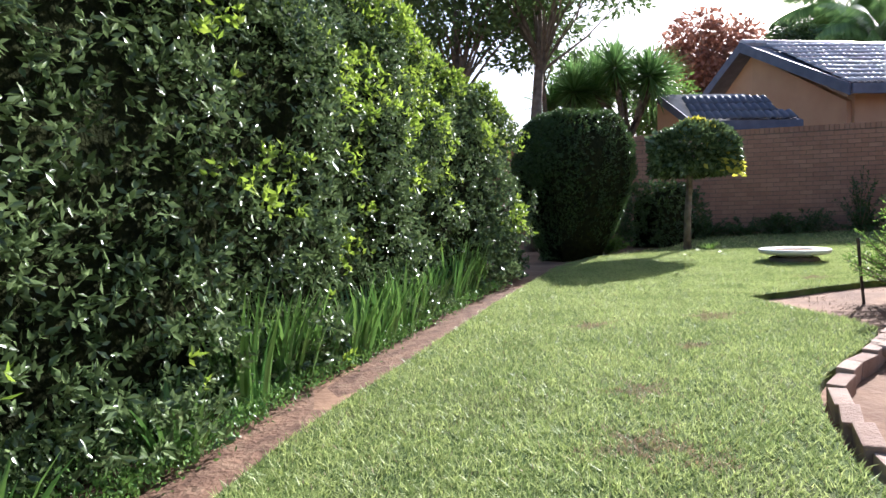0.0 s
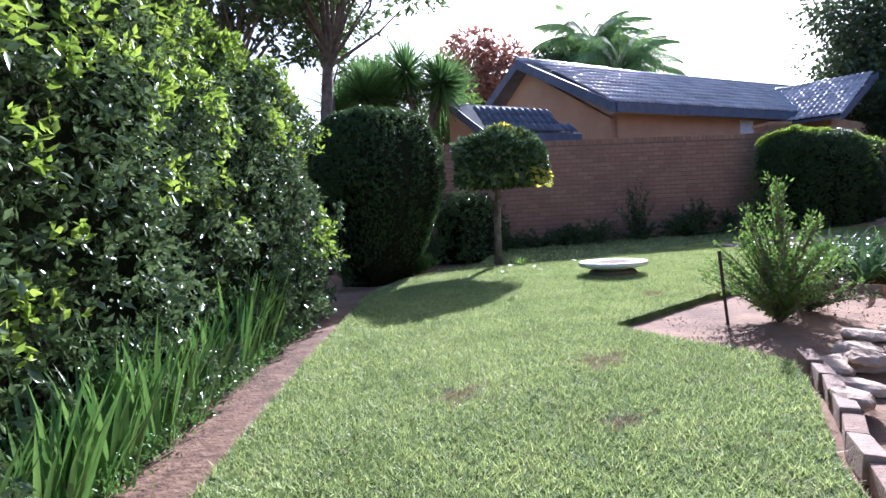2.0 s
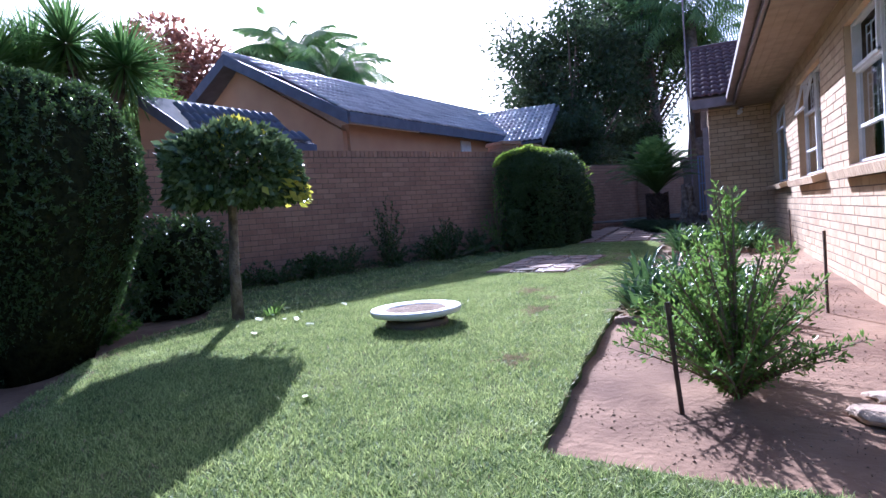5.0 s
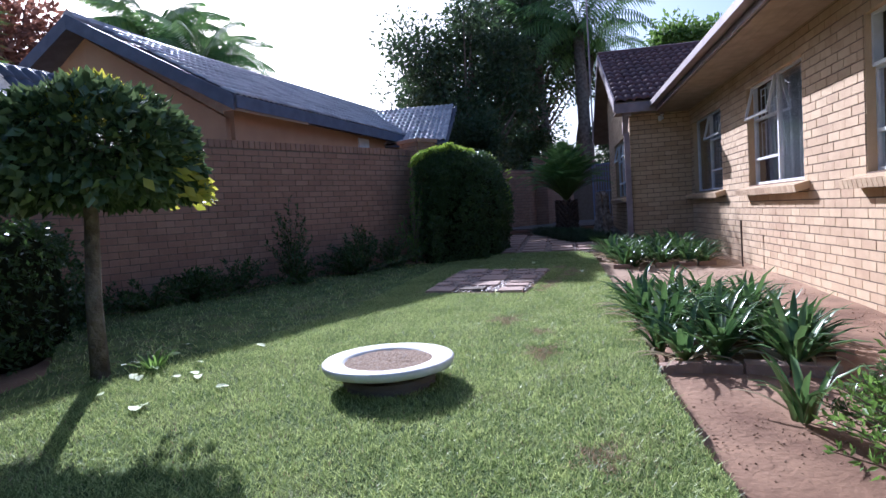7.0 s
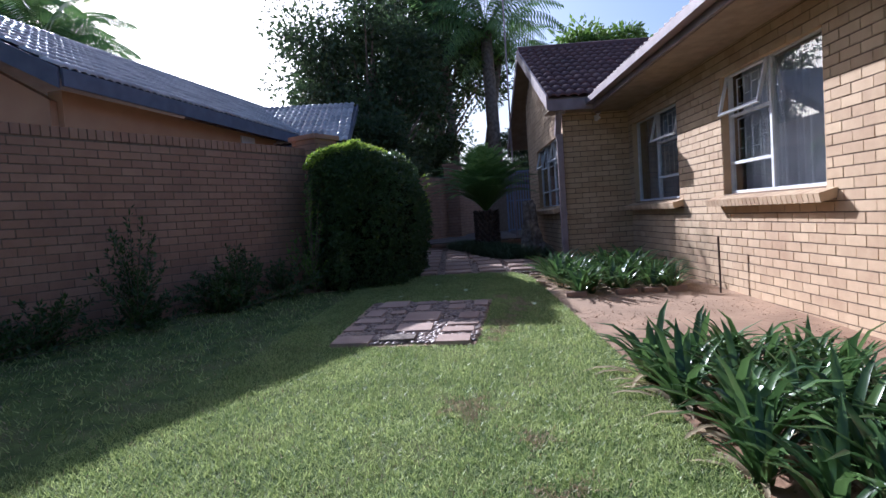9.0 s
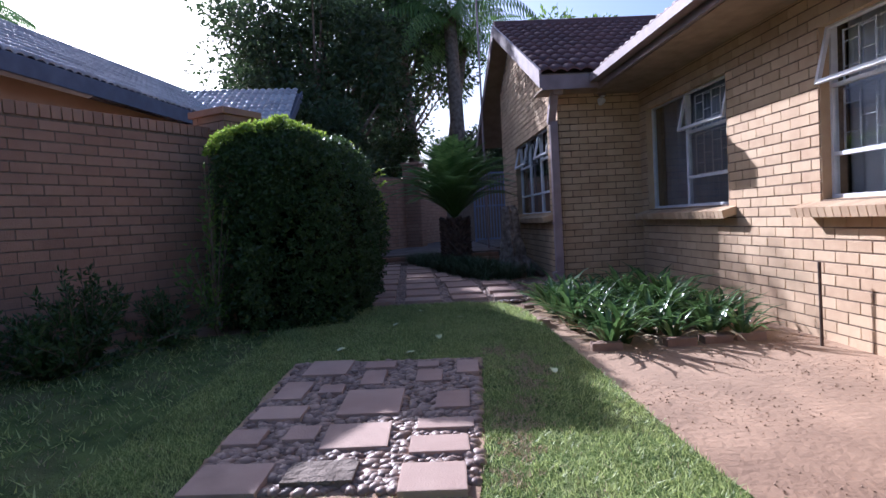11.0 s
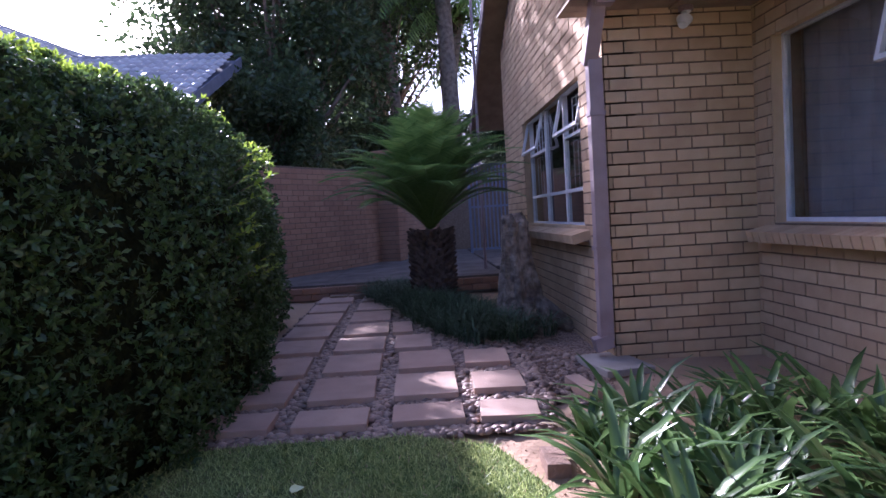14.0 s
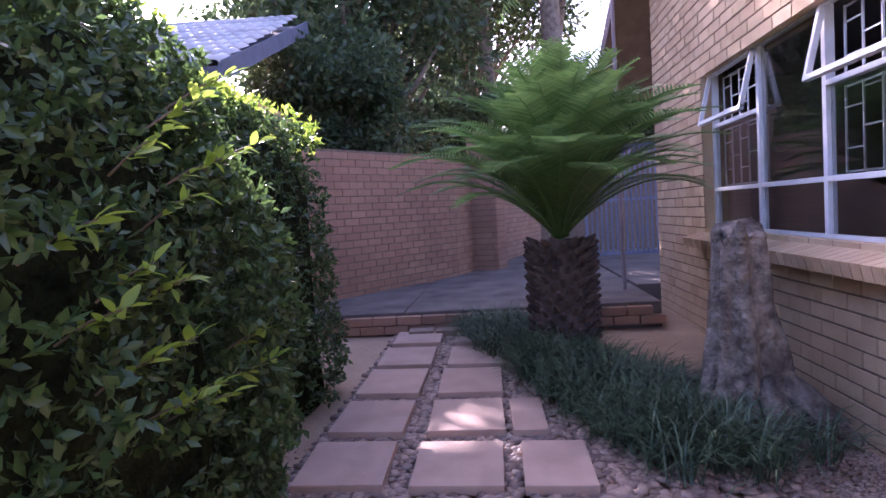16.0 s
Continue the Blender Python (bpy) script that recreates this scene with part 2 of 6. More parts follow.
def box_bm(size, at=(0, 0, 0), bevel=0.0, bm=None, turn=None):
    own = bm is None
    bm = bm or bmesh.new()
    made = bmesh.ops.create_cube(bm, size=1.0)["verts"]
    m = Matrix.Translation(at) @ (turn or Matrix.Identity(4)) @ Matrix.Diagonal((*size, 1))
    bmesh.ops.transform(bm, matrix=m, verts=made)
    if bevel and own:
        bmesh.ops.bevel(bm, geom=bm.edges[:], offset=bevel, segments=2, profile=0.7, affect="EDGES")
    return bm


def boxes_mesh(name, items, mat):
    """Many plain boxes in one mesh: items of (centre, half a, half b, half c) with the half axes as vectors."""
    sg = np.array([[-1, -1, -1], [1, -1, -1], [1, 1, -1], [-1, 1, -1], [-1, -1, 1], [1, -1, 1], [1, 1, 1], [-1, 1, 1]], float)
    fs = np.array([[0, 3, 2, 1], [4, 5, 6, 7], [0, 1, 5, 4], [1, 2, 6, 5], [2, 3, 7, 6], [3, 0, 4, 7]])
    vs, ff = [], []
    for k, (c, a, b, d) in enumerate(items):
        vs.append(np.array(c) + sg @ np.array([a, b, d]))
        ff.append(fs + 8 * k)
    return mesh_of(name, np.concatenate(vs), np.concatenate(ff).tolist(), mat)


def tube(path, radii, sides=8, wobble=0.0, seed=1):
    """A tapered tube along a path, closed at its ends, as (verts, faces)."""
    r = np.random.default_rng(seed)
    path = [Vector(p) for p in path]
    vs, fs = [], []
    for i, p in enumerate(path):
        d = (path[min(i + 1, len(path) - 1)] - path[max(i - 1, 0)]).normalized()
        a = d.orthogonal().normalized() if abs(d.z) < 0.9 else Vector((1, 0, 0)).cross(d).normalized()
        b = d.cross(a)
        for k in range(sides):
            w = 2 * math.pi * k / sides
            rad = radii[i] * (1 + wobble * (r.random() - 0.5))
            vs.append(p + (a * math.cos(w) + b * math.sin(w)) * rad)
    for i in range(len(path) - 1):
        for k in range(sides):
            k2 = (k + 1) % sides
            fs.append((i * sides + k, i * sides + k2, (i + 1) * sides + k2, (i + 1) * sides + k))
    fs.append(tuple(range(sides))[::-1])
    fs.append(tuple((len(path) - 1) * sides + k for k in range(sides)))
    return vs, fs


def join_shapes(shapes):
    vs, fs = [], []
    for v, f in shapes:
        k = len(vs)
        vs += list(v)
        fs += [tuple(i + k for i in q) for q in f]
    return vs, fs


def unit(a):
    return a / np.maximum(np.linalg.norm(a, axis=-1, keepdims=True), 1e-9)


def leaves(name, pts, ways, size, mat, slim=0.42, spread=0.9, fold=0.18, jitter=0.35, r=None):
    """A mesh of many small folded leaves, each its own island: at pts, pointing about along ways."""
    r = r or rng
    n = len(pts)
    d = unit(unit(ways) + spread * r.normal(size=(n, 3)) * 0.6)
    side = unit(np.cross(d, r.normal(size=(n, 3))))
    up = np.cross(side, d)
    L = (size * (1 + jitter * (r.random(n) - 0.5) * 2))[:, None]
    W = L * slim * 0.5
    base = pts
    mid = pts + d * L * 0.5 - up * L * fold * 0.5
    tip = pts + d * L - up * L * fold * 0.6
    lft = pts + d * L * 0.45 + side * W + up * L * fold * 0.2
    rgt = pts + d * L * 0.45 - side * W + up * L * fold * 0.2
    vs = np.stack([base, lft, tip, rgt, mid], 1).reshape(-1, 3)
    k = np.arange(n)[:, None] * 5
    fs = np.concatenate([k + [0, 4, 1], k + [1, 4, 2], k + [2, 4, 3], k + [3, 4, 0]])
    return tri_mesh(name, vs, fs, mat)


def tri_mesh(name, vs, fs, mat):
    me = bpy.data.meshes.new(name)
    me.vertices.add(len(vs))
    me.vertices.foreach_set("co", np.asarray(vs, np.float32).ravel())
    me.loops.add(len(fs) * 3)
    me.loops.foreach_set("vertex_index", np.asarray(fs, np.int32).ravel())
    me.polygons.add(len(fs))
    me.polygons.foreach_set("loop_start", np.arange(0, len(fs) * 3, 3, dtype=np.int32))
    me.update(calc_edges=True)
    me.materials.append(mat)
    return me


def fine_leaves(name, pts, ways, size, mat, slim, r):
    """Leaves with a rounded outline and a folded midrib, for those seen close by."""
    n = len(pts)
    d = unit(unit(ways) + 0.3 * r.normal(size=(n, 3)))
    side = unit(np.cross(d, r.normal(size=(n, 3)) * 0.4 + [0, 0, 1.0]))
    up = np.cross(side, d)
    L = (size * (0.7 + 0.6 * r.random(n)))[:, None]
    prof = [(0, 0), (0.18, 0.55), (0.42, 1.0), (0.68, 0.8), (0.88, 0.38), (1.0, 0)]
    cols = []
    for f, w in prof:
        mid = pts + d * L * f - up * L * 0.22 * f * f
        wing = side * L * slim * 0.5 * w
        cols += [mid, mid + wing + up * L * 0.05 * w, mid - wing + up * L * 0.05 * w]
    vs = np.stack(cols, 1).reshape(-1, 3)
    tri = []
    for i in range(5):
        a, b = i * 3, i * 3 + 3
        tri += [[a, b, b + 1], [a, b + 1, a + 1], [a, b + 2, b], [a, a + 2, b + 2]]
    fs = (np.arange(n)[:, None, None] * 18 + np.array(tri)[None]).reshape(-1, 3)
    return tri_mesh(name, vs, fs, mat)


def sprigs(name, pts, ways, per, size, mat, slim=0.42, reach=1.1, r=None, spread=0.5):
    """Leaves in small rosettes, as on the ends of twigs: per leaves round each point."""
    r = r or rng
    n = len(pts)
    axis = unit(unit(ways) + 0.55 * r.normal(size=(n, 3)))
    p = np.repeat(pts, per, 0)
    a = np.repeat(axis, per, 0)
    d = unit(r.normal(size=a.shape))
    d = unit(d - (d * a).sum(1, keepdims=True) * a * 0.8 + a * (0.15 + 0.7 * r.random((len(a), 1))))
    back = (r.random((len(a), 1)) ** 1.5) * size * reach * 1.6
    return leaves(name, p - a * back, d, size, mat, slim, spread, r=r)


def strips(name, roots, ways, length, width, mat, bend=0.6, seg=4, fold=0.25, r=None, taper=1.0):
    """Long arching strap leaves: each starts at a root along its way and bends over under its weight."""
    r = r or rng
    n = len(roots)
    d = unit(ways)
    L = np.asarray(length) * (1 + 0.25 * (r.random(n) - 0.5) * 2)
    flat = d * [1, 1, 0] + r.normal(size=(n, 3)) * [0.02, 0.02, 0]
    flat = unit(flat)
    side = unit(np.cross(flat, [0, 0, 1.0]))
    B = bend * (0.5 + r.random(n))
    rows, p = [], roots.copy()
    for i in range(seg + 1):
        s = i / seg
        w = width * (math.sin(math.pi * min(1, 0.25 + 0.75 * s * taper)) ** 0.6 if s < 1 else 0.04)
        mid = p - np.array([0, 0, 1.0]) * w * fold
        rows.append(np.stack([p + side * w / 2, mid, p - side * w / 2], 1))
        now = unit(d + flat * (B * s)[:, None] - np.array([0, 0, 1.0]) * (B * s * s * 1.3)[:, None])
        p = p + now * (L / seg)[:, None]
    vs = np.stack(rows, 1).reshape(-1, 3)
    per = (seg + 1) * 3
    tri = []
    for i in range(seg):
        for c in (0, 1):
            a, b, e, f = i * 3 + c, i * 3 + c + 1, i * 3 + c + 4, i * 3 + c + 3
            tri += [[a, b, e], [a, e, f]]
    fs = (np.arange(n)[:, None, None] * per + np.array(tri)[None]).reshape(-1, 3)
    return tri_mesh(name, vs, fs, mat)


def lump(p, amount, scale, shift=0.0):
    """Displacement of many points by smooth noise."""
    out = np.empty(len(p))
    for i, q in enumerate(p):
        out[i] = noise.noise(Vector(q) * scale + Vector((shift, shift * 0.7, 0)))
    return out * amount


def hedge_points(n, line, half, height, r, square=5.0, rough=0.12, deep=0.10, shift=0.0, top=1.0):
    """Points and outward ways on a rounded, uneven hedge body along a line of (x, y, height)."""
    line = np.array(line, float)
    seg = np.linalg.norm(np.diff(line[:, :2], axis=0), axis=1)
    run = np.concatenate([[0], np.cumsum(seg)])
    total = run[-1]
    s = r.random(n) * (total + 3.4 * half) - 1.7 * half
    a = r.random(n) * (1 + half / height * top) * 2 - (1 + half / height * top)
    ang = a / (1 + half / height * top) * math.pi / 2
    v, w = np.sin(ang), np.cos(ang)
    nrm = (np.abs(v) ** square + np.abs(w) ** square) ** (1 / square)
    v, w = v / nrm, w / nrm
    ends = np.clip(np.maximum(-s, s - total) / half, 0, 1)
    cap = (ends > 0) & (r.random(n) < 0.8)
    wide = np.sqrt(r.random(n))
    ends = np.where(cap, (1 - wide ** 3) ** (1 / 3), ends)
    s = np.where(cap, np.where(s < 0, -ends * half, total + ends * half), s)
    pull = (1 - ends ** 3) ** (1 / 3)
    inner = r.random(n)
    z = np.where(inner < 1, w, w)
    sc = np.clip(s, 0, total)
    cx, cy, hh = (np.interp(sc, run, line[:, k]) for k in (0, 1, 2))
    e = 0.02 * total
    tx = np.interp(np.minimum(sc + e, total), run, line[:, 0]) - np.interp(np.maximum(sc - e, 0), run, line[:, 0])
    ty = np.interp(np.minimum(sc + e, total), run, line[:, 1]) - np.interp(np.maximum(sc - e, 0), run, line[:, 1])
    t = unit(np.stack([tx, ty], 1))
    nx, ny = t[:, 1], -t[:, 0]
    over = np.where(s < 0, s, np.where(s > total, s - total, 0))
    x = cx + t[:, 0] * over + nx * v * half * pull
    y = cy + t[:, 1] * over + ny * v * half * pull
    zz = ground_n(x, y) + z * hh * (0.4 + 0.6 * pull)
    way = np.stack([nx * v + t[:, 0] * np.sign(over) * ends * 1.2, ny * v + t[:, 1] * np.sign(over) * ends * 1.2, np.maximum(w ** 6, 0.15)], 1)
    way = unit(way)
    p = np.stack([x, y, zz], 1)
    p += way * (lump(p, rough, 1.3, shift) + lump(p, rough * 0.6, 4.0, shift) - np.abs(r.normal(size=n)) * deep)[:, None]
    p[:, 2] = np.maximum(p[:, 2], ground_n(p[:, 0], p[:, 1]) + 0.02)
    return p, way


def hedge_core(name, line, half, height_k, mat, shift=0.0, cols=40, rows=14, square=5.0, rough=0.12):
    """A lumpy closed filler body inside a hedge; its near-black colour paints the inner shade."""
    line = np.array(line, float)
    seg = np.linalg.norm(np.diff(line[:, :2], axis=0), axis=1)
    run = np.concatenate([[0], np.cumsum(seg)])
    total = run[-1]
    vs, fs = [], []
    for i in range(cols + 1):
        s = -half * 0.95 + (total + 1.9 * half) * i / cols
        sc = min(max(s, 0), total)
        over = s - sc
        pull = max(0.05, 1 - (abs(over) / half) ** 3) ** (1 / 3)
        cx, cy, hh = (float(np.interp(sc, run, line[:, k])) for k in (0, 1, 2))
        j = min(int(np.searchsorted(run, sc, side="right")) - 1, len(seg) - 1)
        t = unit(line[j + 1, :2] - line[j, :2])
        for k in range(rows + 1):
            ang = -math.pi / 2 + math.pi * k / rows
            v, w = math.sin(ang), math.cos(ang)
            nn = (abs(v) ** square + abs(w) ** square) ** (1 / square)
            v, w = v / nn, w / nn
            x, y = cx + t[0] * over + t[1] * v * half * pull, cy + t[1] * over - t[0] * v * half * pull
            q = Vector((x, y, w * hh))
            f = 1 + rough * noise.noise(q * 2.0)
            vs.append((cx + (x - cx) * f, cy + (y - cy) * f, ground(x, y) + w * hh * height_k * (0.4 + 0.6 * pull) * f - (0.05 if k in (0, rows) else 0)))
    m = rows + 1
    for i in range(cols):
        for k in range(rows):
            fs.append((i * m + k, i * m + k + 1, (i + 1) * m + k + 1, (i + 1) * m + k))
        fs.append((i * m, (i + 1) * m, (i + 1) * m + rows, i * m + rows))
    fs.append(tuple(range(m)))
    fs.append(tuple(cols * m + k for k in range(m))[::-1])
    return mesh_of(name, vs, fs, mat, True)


def hedge(name, label, category, line, half, count, size, mat, mat_new=None, new_share=0.12, seed=3, square=5.0, rough=0.12, deep=0.08, slim=0.45,
          core_in=0.30, new_top=0.0, spread=0.9, group="", new_level=0.2):
    r = np.random.default_rng(seed)
    top = thing(name, label, category, (line[0][0], line[0][1], ground(line[0][0], line[0][1])), group)
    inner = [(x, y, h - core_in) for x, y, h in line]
    part("core", hedge_core("hedge_core", inner, half - core_in, 1.0, M_CORE_SHADE, seed, square=square, rough=rough), top)
    per = 8
    pts, ways = hedge_points(count // per, line, half, line[0][2], r, square, rough, deep, seed)
    more, outer = hedge_points(count // per // 3, line, half, line[0][2], r, square, rough * 0.5, deep * 2.2, seed)
    pts, ways = np.concatenate([pts, more]), np.concatenate([ways, outer])
    part("foliage", sprigs("hedge_leaves", pts, ways + [0, 0, 0.15], per, size, mat, slim, r=r), top)
    if mat_new:
        pts, ways = hedge_points(int(count * new_share * 3) // 6, line, half, line[0][2], r, square, rough, deep * 0.25, seed)
        patch = lump(pts, 1.0, 1.7, seed + 9)
        high = (pts[:, 2] - ground_n(pts[:, 0], pts[:, 1])) / line[0][2]
        # new_top gathers bright leaves along the crest, colouring in a back-lit rim
        keep = (patch + new_top * (high - 0.75) + 0.15 * r.random(len(pts))) > new_level
        pts, ways = pts[keep], ways[keep]
        part("young_growth", sprigs("hedge_bright_leaves", pts + ways * 0.05, ways + [0, 0, 0.7], 6, size * 1.05, mat_new, slim, 0.9, r=r), top, label="bright leaves of young shoots and painted back-lit rims")
    return top


# ---- ground, lawn and horizon ----
def steps(stops):
    out = []
    for a, b, k in stops:
        out += [a + (b - a) * i / k for i in range(k)]
    return out + [stops[-1][1]]


def inside(poly, x, y):
    """Which of the points lie in the polygon."""
    poly = np.array(poly, float)
    hit = np.zeros(len(x), bool)
    for (x0, y0), (x1, y1) in zip(poly, np.roll(poly, -1, axis=0)):
        cross = (y0 > y) != (y1 > y)
        hit ^= cross & (x < (x1 - x0) * (y - y0) / (y1 - y0 + 1e-12) + x0)
    return hit


gx = steps([(-900, -30, 6), (-30, -4, 6), (-4, 24, 112), (24, 60, 8), (60, 900, 6)])
gy = steps([(-900, -30, 6), (-30, 0, 6), (0, 16, 64), (16, 40, 8), (40, 900, 6)])
SOIL = 0.055
gv = []
for y in gy:
    for x in gx:
        near = 1.0 if -4 < x < 24 and 0 < y < 16 else 0.0
        gv.append((x, y, ground(x, y) - SOIL + near * (0.018 * noise.noise(Vector((x * 1.3, y * 1.3, 0))) + 0.010 * noise.noise(Vector((x * 4, y * 4, 3))))))
gw = len(gx)
gf = [(j * gw + i, j * gw + i + 1, (j + 1) * gw + i + 1, (j + 1) * gw + i) for j in range(len(gy) - 1) for i in range(gw - 1)]
tagged(new("ground", mesh_of("ground", gv, gf, M_SOIL, True)), "sandy reddish bare soil of the garden beds", "ground", kind="structure")

LAWN = [(1.2, -2.0), (0.2, 1.6), (1.05, 3.70), (1.60, 4.84), (1.90, 5.34), (2.30, 5.88), (2.90, 6.68), (3.56, 7.58), (4.10, 8.27), (4.75, 9.08), (5.32, 9.85), (6.2, 10.50), (7.04, 10.87),
        (7.9, 10.98), (8.6, 11.6), (9.0, 12.9), (9.8, 12.9), (11.6, 11.75), (13.9, 10.3), (14.1, 9.2), (15.05, 8.9), (15.12, 8.2), (15.12, 7.55), (14.95, 7.15), (14.5, 6.98), (13.4, 6.96), (12.5, 6.95),
        (10.6, 6.93), (8.2, 6.96), (7.0, 6.95), (5.6, 6.88), (5.52, 6.3), (5.50, 5.9), (5.42, 5.62), (5.15, 5.44), (4.87, 5.29), (4.4, 5.07), (4.12, 4.88), (3.88, 4.62), (3.68, 4.36),
        (3.53, 4.10), (3.48, 3.7), (3.6, 3.1), (4.0, 2.4), (4.6, 1.2), (5.0, -2.0)]
PATCH = [(10.78, 7.86), (10.92, 9.02), (12.86, 8.92), (12.74, 7.62)]


def smooth_ring(poly, step=0.10, wob=0.018):
    out = []
    for (x0, y0), (x1, y1) in zip(poly, poly[1:] + poly[:1]):
        k = max(1, int(math.hypot(x1 - x0, y1 - y0) / step))
        for i in range(k):
            x, y = x0 + (x1 - x0) * i / k, y0 + (y1 - y0) * i / k
            out.append((x + wob * noise.noise(Vector((x * 5, y * 5, 1))), y + wob * noise.noise(Vector((x * 5, y * 5, 7)))))
    return out


ring = smooth_ring(LAWN)
bm = bmesh.new()
face = bm.faces.new([bm.verts.new((x, y, 0)) for x, y in ring])
bmesh.ops.triangulate(bm, faces=[face])
for ax, lo, hi in ((0, -1, 16), (1, -2, 13)):
    for k in range(lo, hi):
        no, co = ((1, 0, 0), (k, 0, 0)) if ax == 0 else ((0, 1, 0), (0, k, 0))
        bmesh.ops.bisect_plane(bm, geom=bm.verts[:] + bm.edges[:] + bm.faces[:], plane_co=co, plane_no=no)
top_edges = [e for e in bm.edges if e.is_boundary]
low = bmesh.ops.extrude_edge_only(bm, edges=top_edges)
low_verts = {v for v in low["geom"] if isinstance(v, bmesh.types.BMVert)}
for v in bm.verts:
    v.co.z = ground(v.co.x, v.co.y) - (0.11 if v in low_verts else 0.0)
bmesh.ops.recalc_face_normals(bm, faces=bm.faces[:])
lawn = tagged(part("lawn", bm, None, M_LAWN), "short mown green lawn with some worn dry spots", "lawn", kind="structure")


# ---- walls of brick ----
COURSE, BRICK = 0.086, 0.232


def brick_wall(name, label, p0, p1, z0, top, holes=(), mat=M_BRICK, mat_part=M_BRICK_PART, thick=0.22, parts_in=None, rough=0.004, seed=5, out_proud=0.006, off=0):
    """A wall from p0 to p1 whose outside is on the left of that way. top: height above z0 = 0 as a function of u, or a number.
    holes: (u0, u1, z0, z1). parts_in: a test (u, z) for the bricks built one by one."""
    r = random.Random(seed)
    p0, p1 = Vector((*p0, 0)), Vector((*p1, 0))
    length, a = (p1 - p0).length, (p1 - p0).normalized()
    out = Vector((-a.y, a.x, 0))
    topf = top if callable(top) else (lambda u: top)
    body = bmesh.new()
    us = sorted({0.0, length, *[h[0] for h in holes], *[h[1] for h in holes]} | ({length * k / 16 for k in range(17)} if callable(top) else set()))
    for u0, u1 in zip(us, us[1:]):
        if u1 - u0 < 1e-4:
            continue
        cuts = sorted([(h[2], h[3]) for h in holes if h[0] <= u0 + 1e-4 and h[1] >= u1 - 1e-4])
        z, spans = z0, []
        for lo, hi in cuts:
            spans.append((z, lo))
            z = hi
        spans.append((z, None))
        for lo, hi in spans:
            ta, tb = (hi, hi) if hi is not None else (topf(u0), topf(u1))
            if max(ta, tb) - lo < 0.01:
                continue
            v = [body.verts.new(p0 + a * u - out * d + Vector((0, 0, z))) for d in (0.0, thick) for u, z in ((u0, lo), (u1, lo), (u1, tb), (u0, ta))]
            for q in ((0, 1, 2, 3), (7, 6, 5, 4), (4, 5, 1, 0), (5, 6, 2, 1), (6, 7, 3, 2), (7, 4, 0, 3)):
                body.faces.new([v[i] for i in q])
    bmesh.ops.recalc_face_normals(body, faces=body.faces[:])
    wall = tagged(part(name, body, None, M_MORTAR), label, "wall", kind="structure")
    items, shared = [], {}
    c = 0
    z = z0 + 0.005
    while True:
        zb, zt = z, z + COURSE - 0.011
        u = -((c + off) % 2) * BRICK / 2
        if zt > max(topf(length * k / 40) for k in range(41)) + 0.002:
            break
        blocked = [(h[0], h[1]) for h in holes if h[2] < zb + 0.03 and h[3] > zt - 0.03]
        while u < length:
            spans = [(max(u, 0) + (0.0045 if u > 0 else 0), min(u + BRICK, length) - 0.0045)]
            for b0, b1 in blocked:
                spans = [q for s0, s1 in spans for q in ((s0, min(s1, b0)), (max(s0, b1), s1)) if q[1] - q[0] > 0.015]
            for s0, s1 in spans:
                if s1 - s0 < 0.015 or zt > min(topf(s0), topf(s1)) + 0.002:
                    continue
                mid, w = (s0 + s1) / 2, s1 - s0
                jit = (r.random() - 0.5) * rough
                at = p0 + a * mid + out * (out_proud - 0.03 + jit) + Vector((0, 0, (zb + zt) / 2 + (r.random() - 0.5) * 0.002))
                if parts_in and parts_in(mid, z) and len(shared.setdefault("n", [])) < 300:
                    key = round(w, 3)
                    if key not in shared:
                        shared[key] = mesh_of("brick", [(x * w / 2, y * 0.03, q * (zt - zb) / 2) for x, y, q in BRICK_V], BRICK_F, mat_part)
                    shared["n"].append(1)
                    shared.setdefault("todo", []).append((shared[key], at))
                else:
                    items.append((at, tuple(a * w / 2), tuple(out * 0.03), (0, 0, (zt - zb) / 2)))
            u += BRICK
        z += COURSE
        c += 1
    if items:
        part("brickwork", boxes_mesh("brickwork", items, mat), wall, kind="stuff")
    LATE.append((wall, shared.get("todo", []), math.atan2(a.y, a.x)))
    return wall


LATE, LATE_SOLDIER = [], []
_e = 0.94
BRICK_V = [(-1, -1, -1), (1, -1, -1), (1, 0.8, -1), (-1, 0.8, -1), (-1, -1, 1), (1, -1, 1), (1, 0.8, 1), (-1, 0.8, 1), (-0.985, 1, -_e), (0.985, 1, -_e), (0.985, 1, _e), (-0.985, 1, _e)]
BRICK_F = [(0, 3, 2, 1), (4, 5, 6, 7), (1, 2, 6, 5), (3, 0, 4, 7), (3, 8, 9, 2), (2, 9, 10, 6), (6, 10, 11, 7), (7, 11, 8, 3), (8, 11, 10, 9)]

SILL, HEAD = 1.06, 2.35
# the long wall of the house along y = 5, its windows as (x0, x1); u runs from the far end towards the start
HX0 = 7.15
WX = 16.36
WINDOWS = [(14.24, 16.16), (11.18, 12.97), (8.0, 9.95)]
WING_Y, WING_END = 6.08, 20.95
WING_WIN = (16.98, 19.5)
holes = [(a - HX0, b - HX0, SILL, HEAD) for a, b in WINDOWS]
brick_wall("wall_house", "buff face-brick wall of a low house with dark recessed joints", (HX0, 5.0), (WX, 5.0), -0.35, 2.72, holes,
           parts_in=lambda u, z: 4.0 < u < 7.4 and 0.3 < z < 1.6, seed=4)
brick_wall("wall_house_end", "buff face-brick end wall of the house", (HX0, -3.0), (HX0, 4.78), -0.35, 2.72, (), seed=44)
EAVE = 2.72
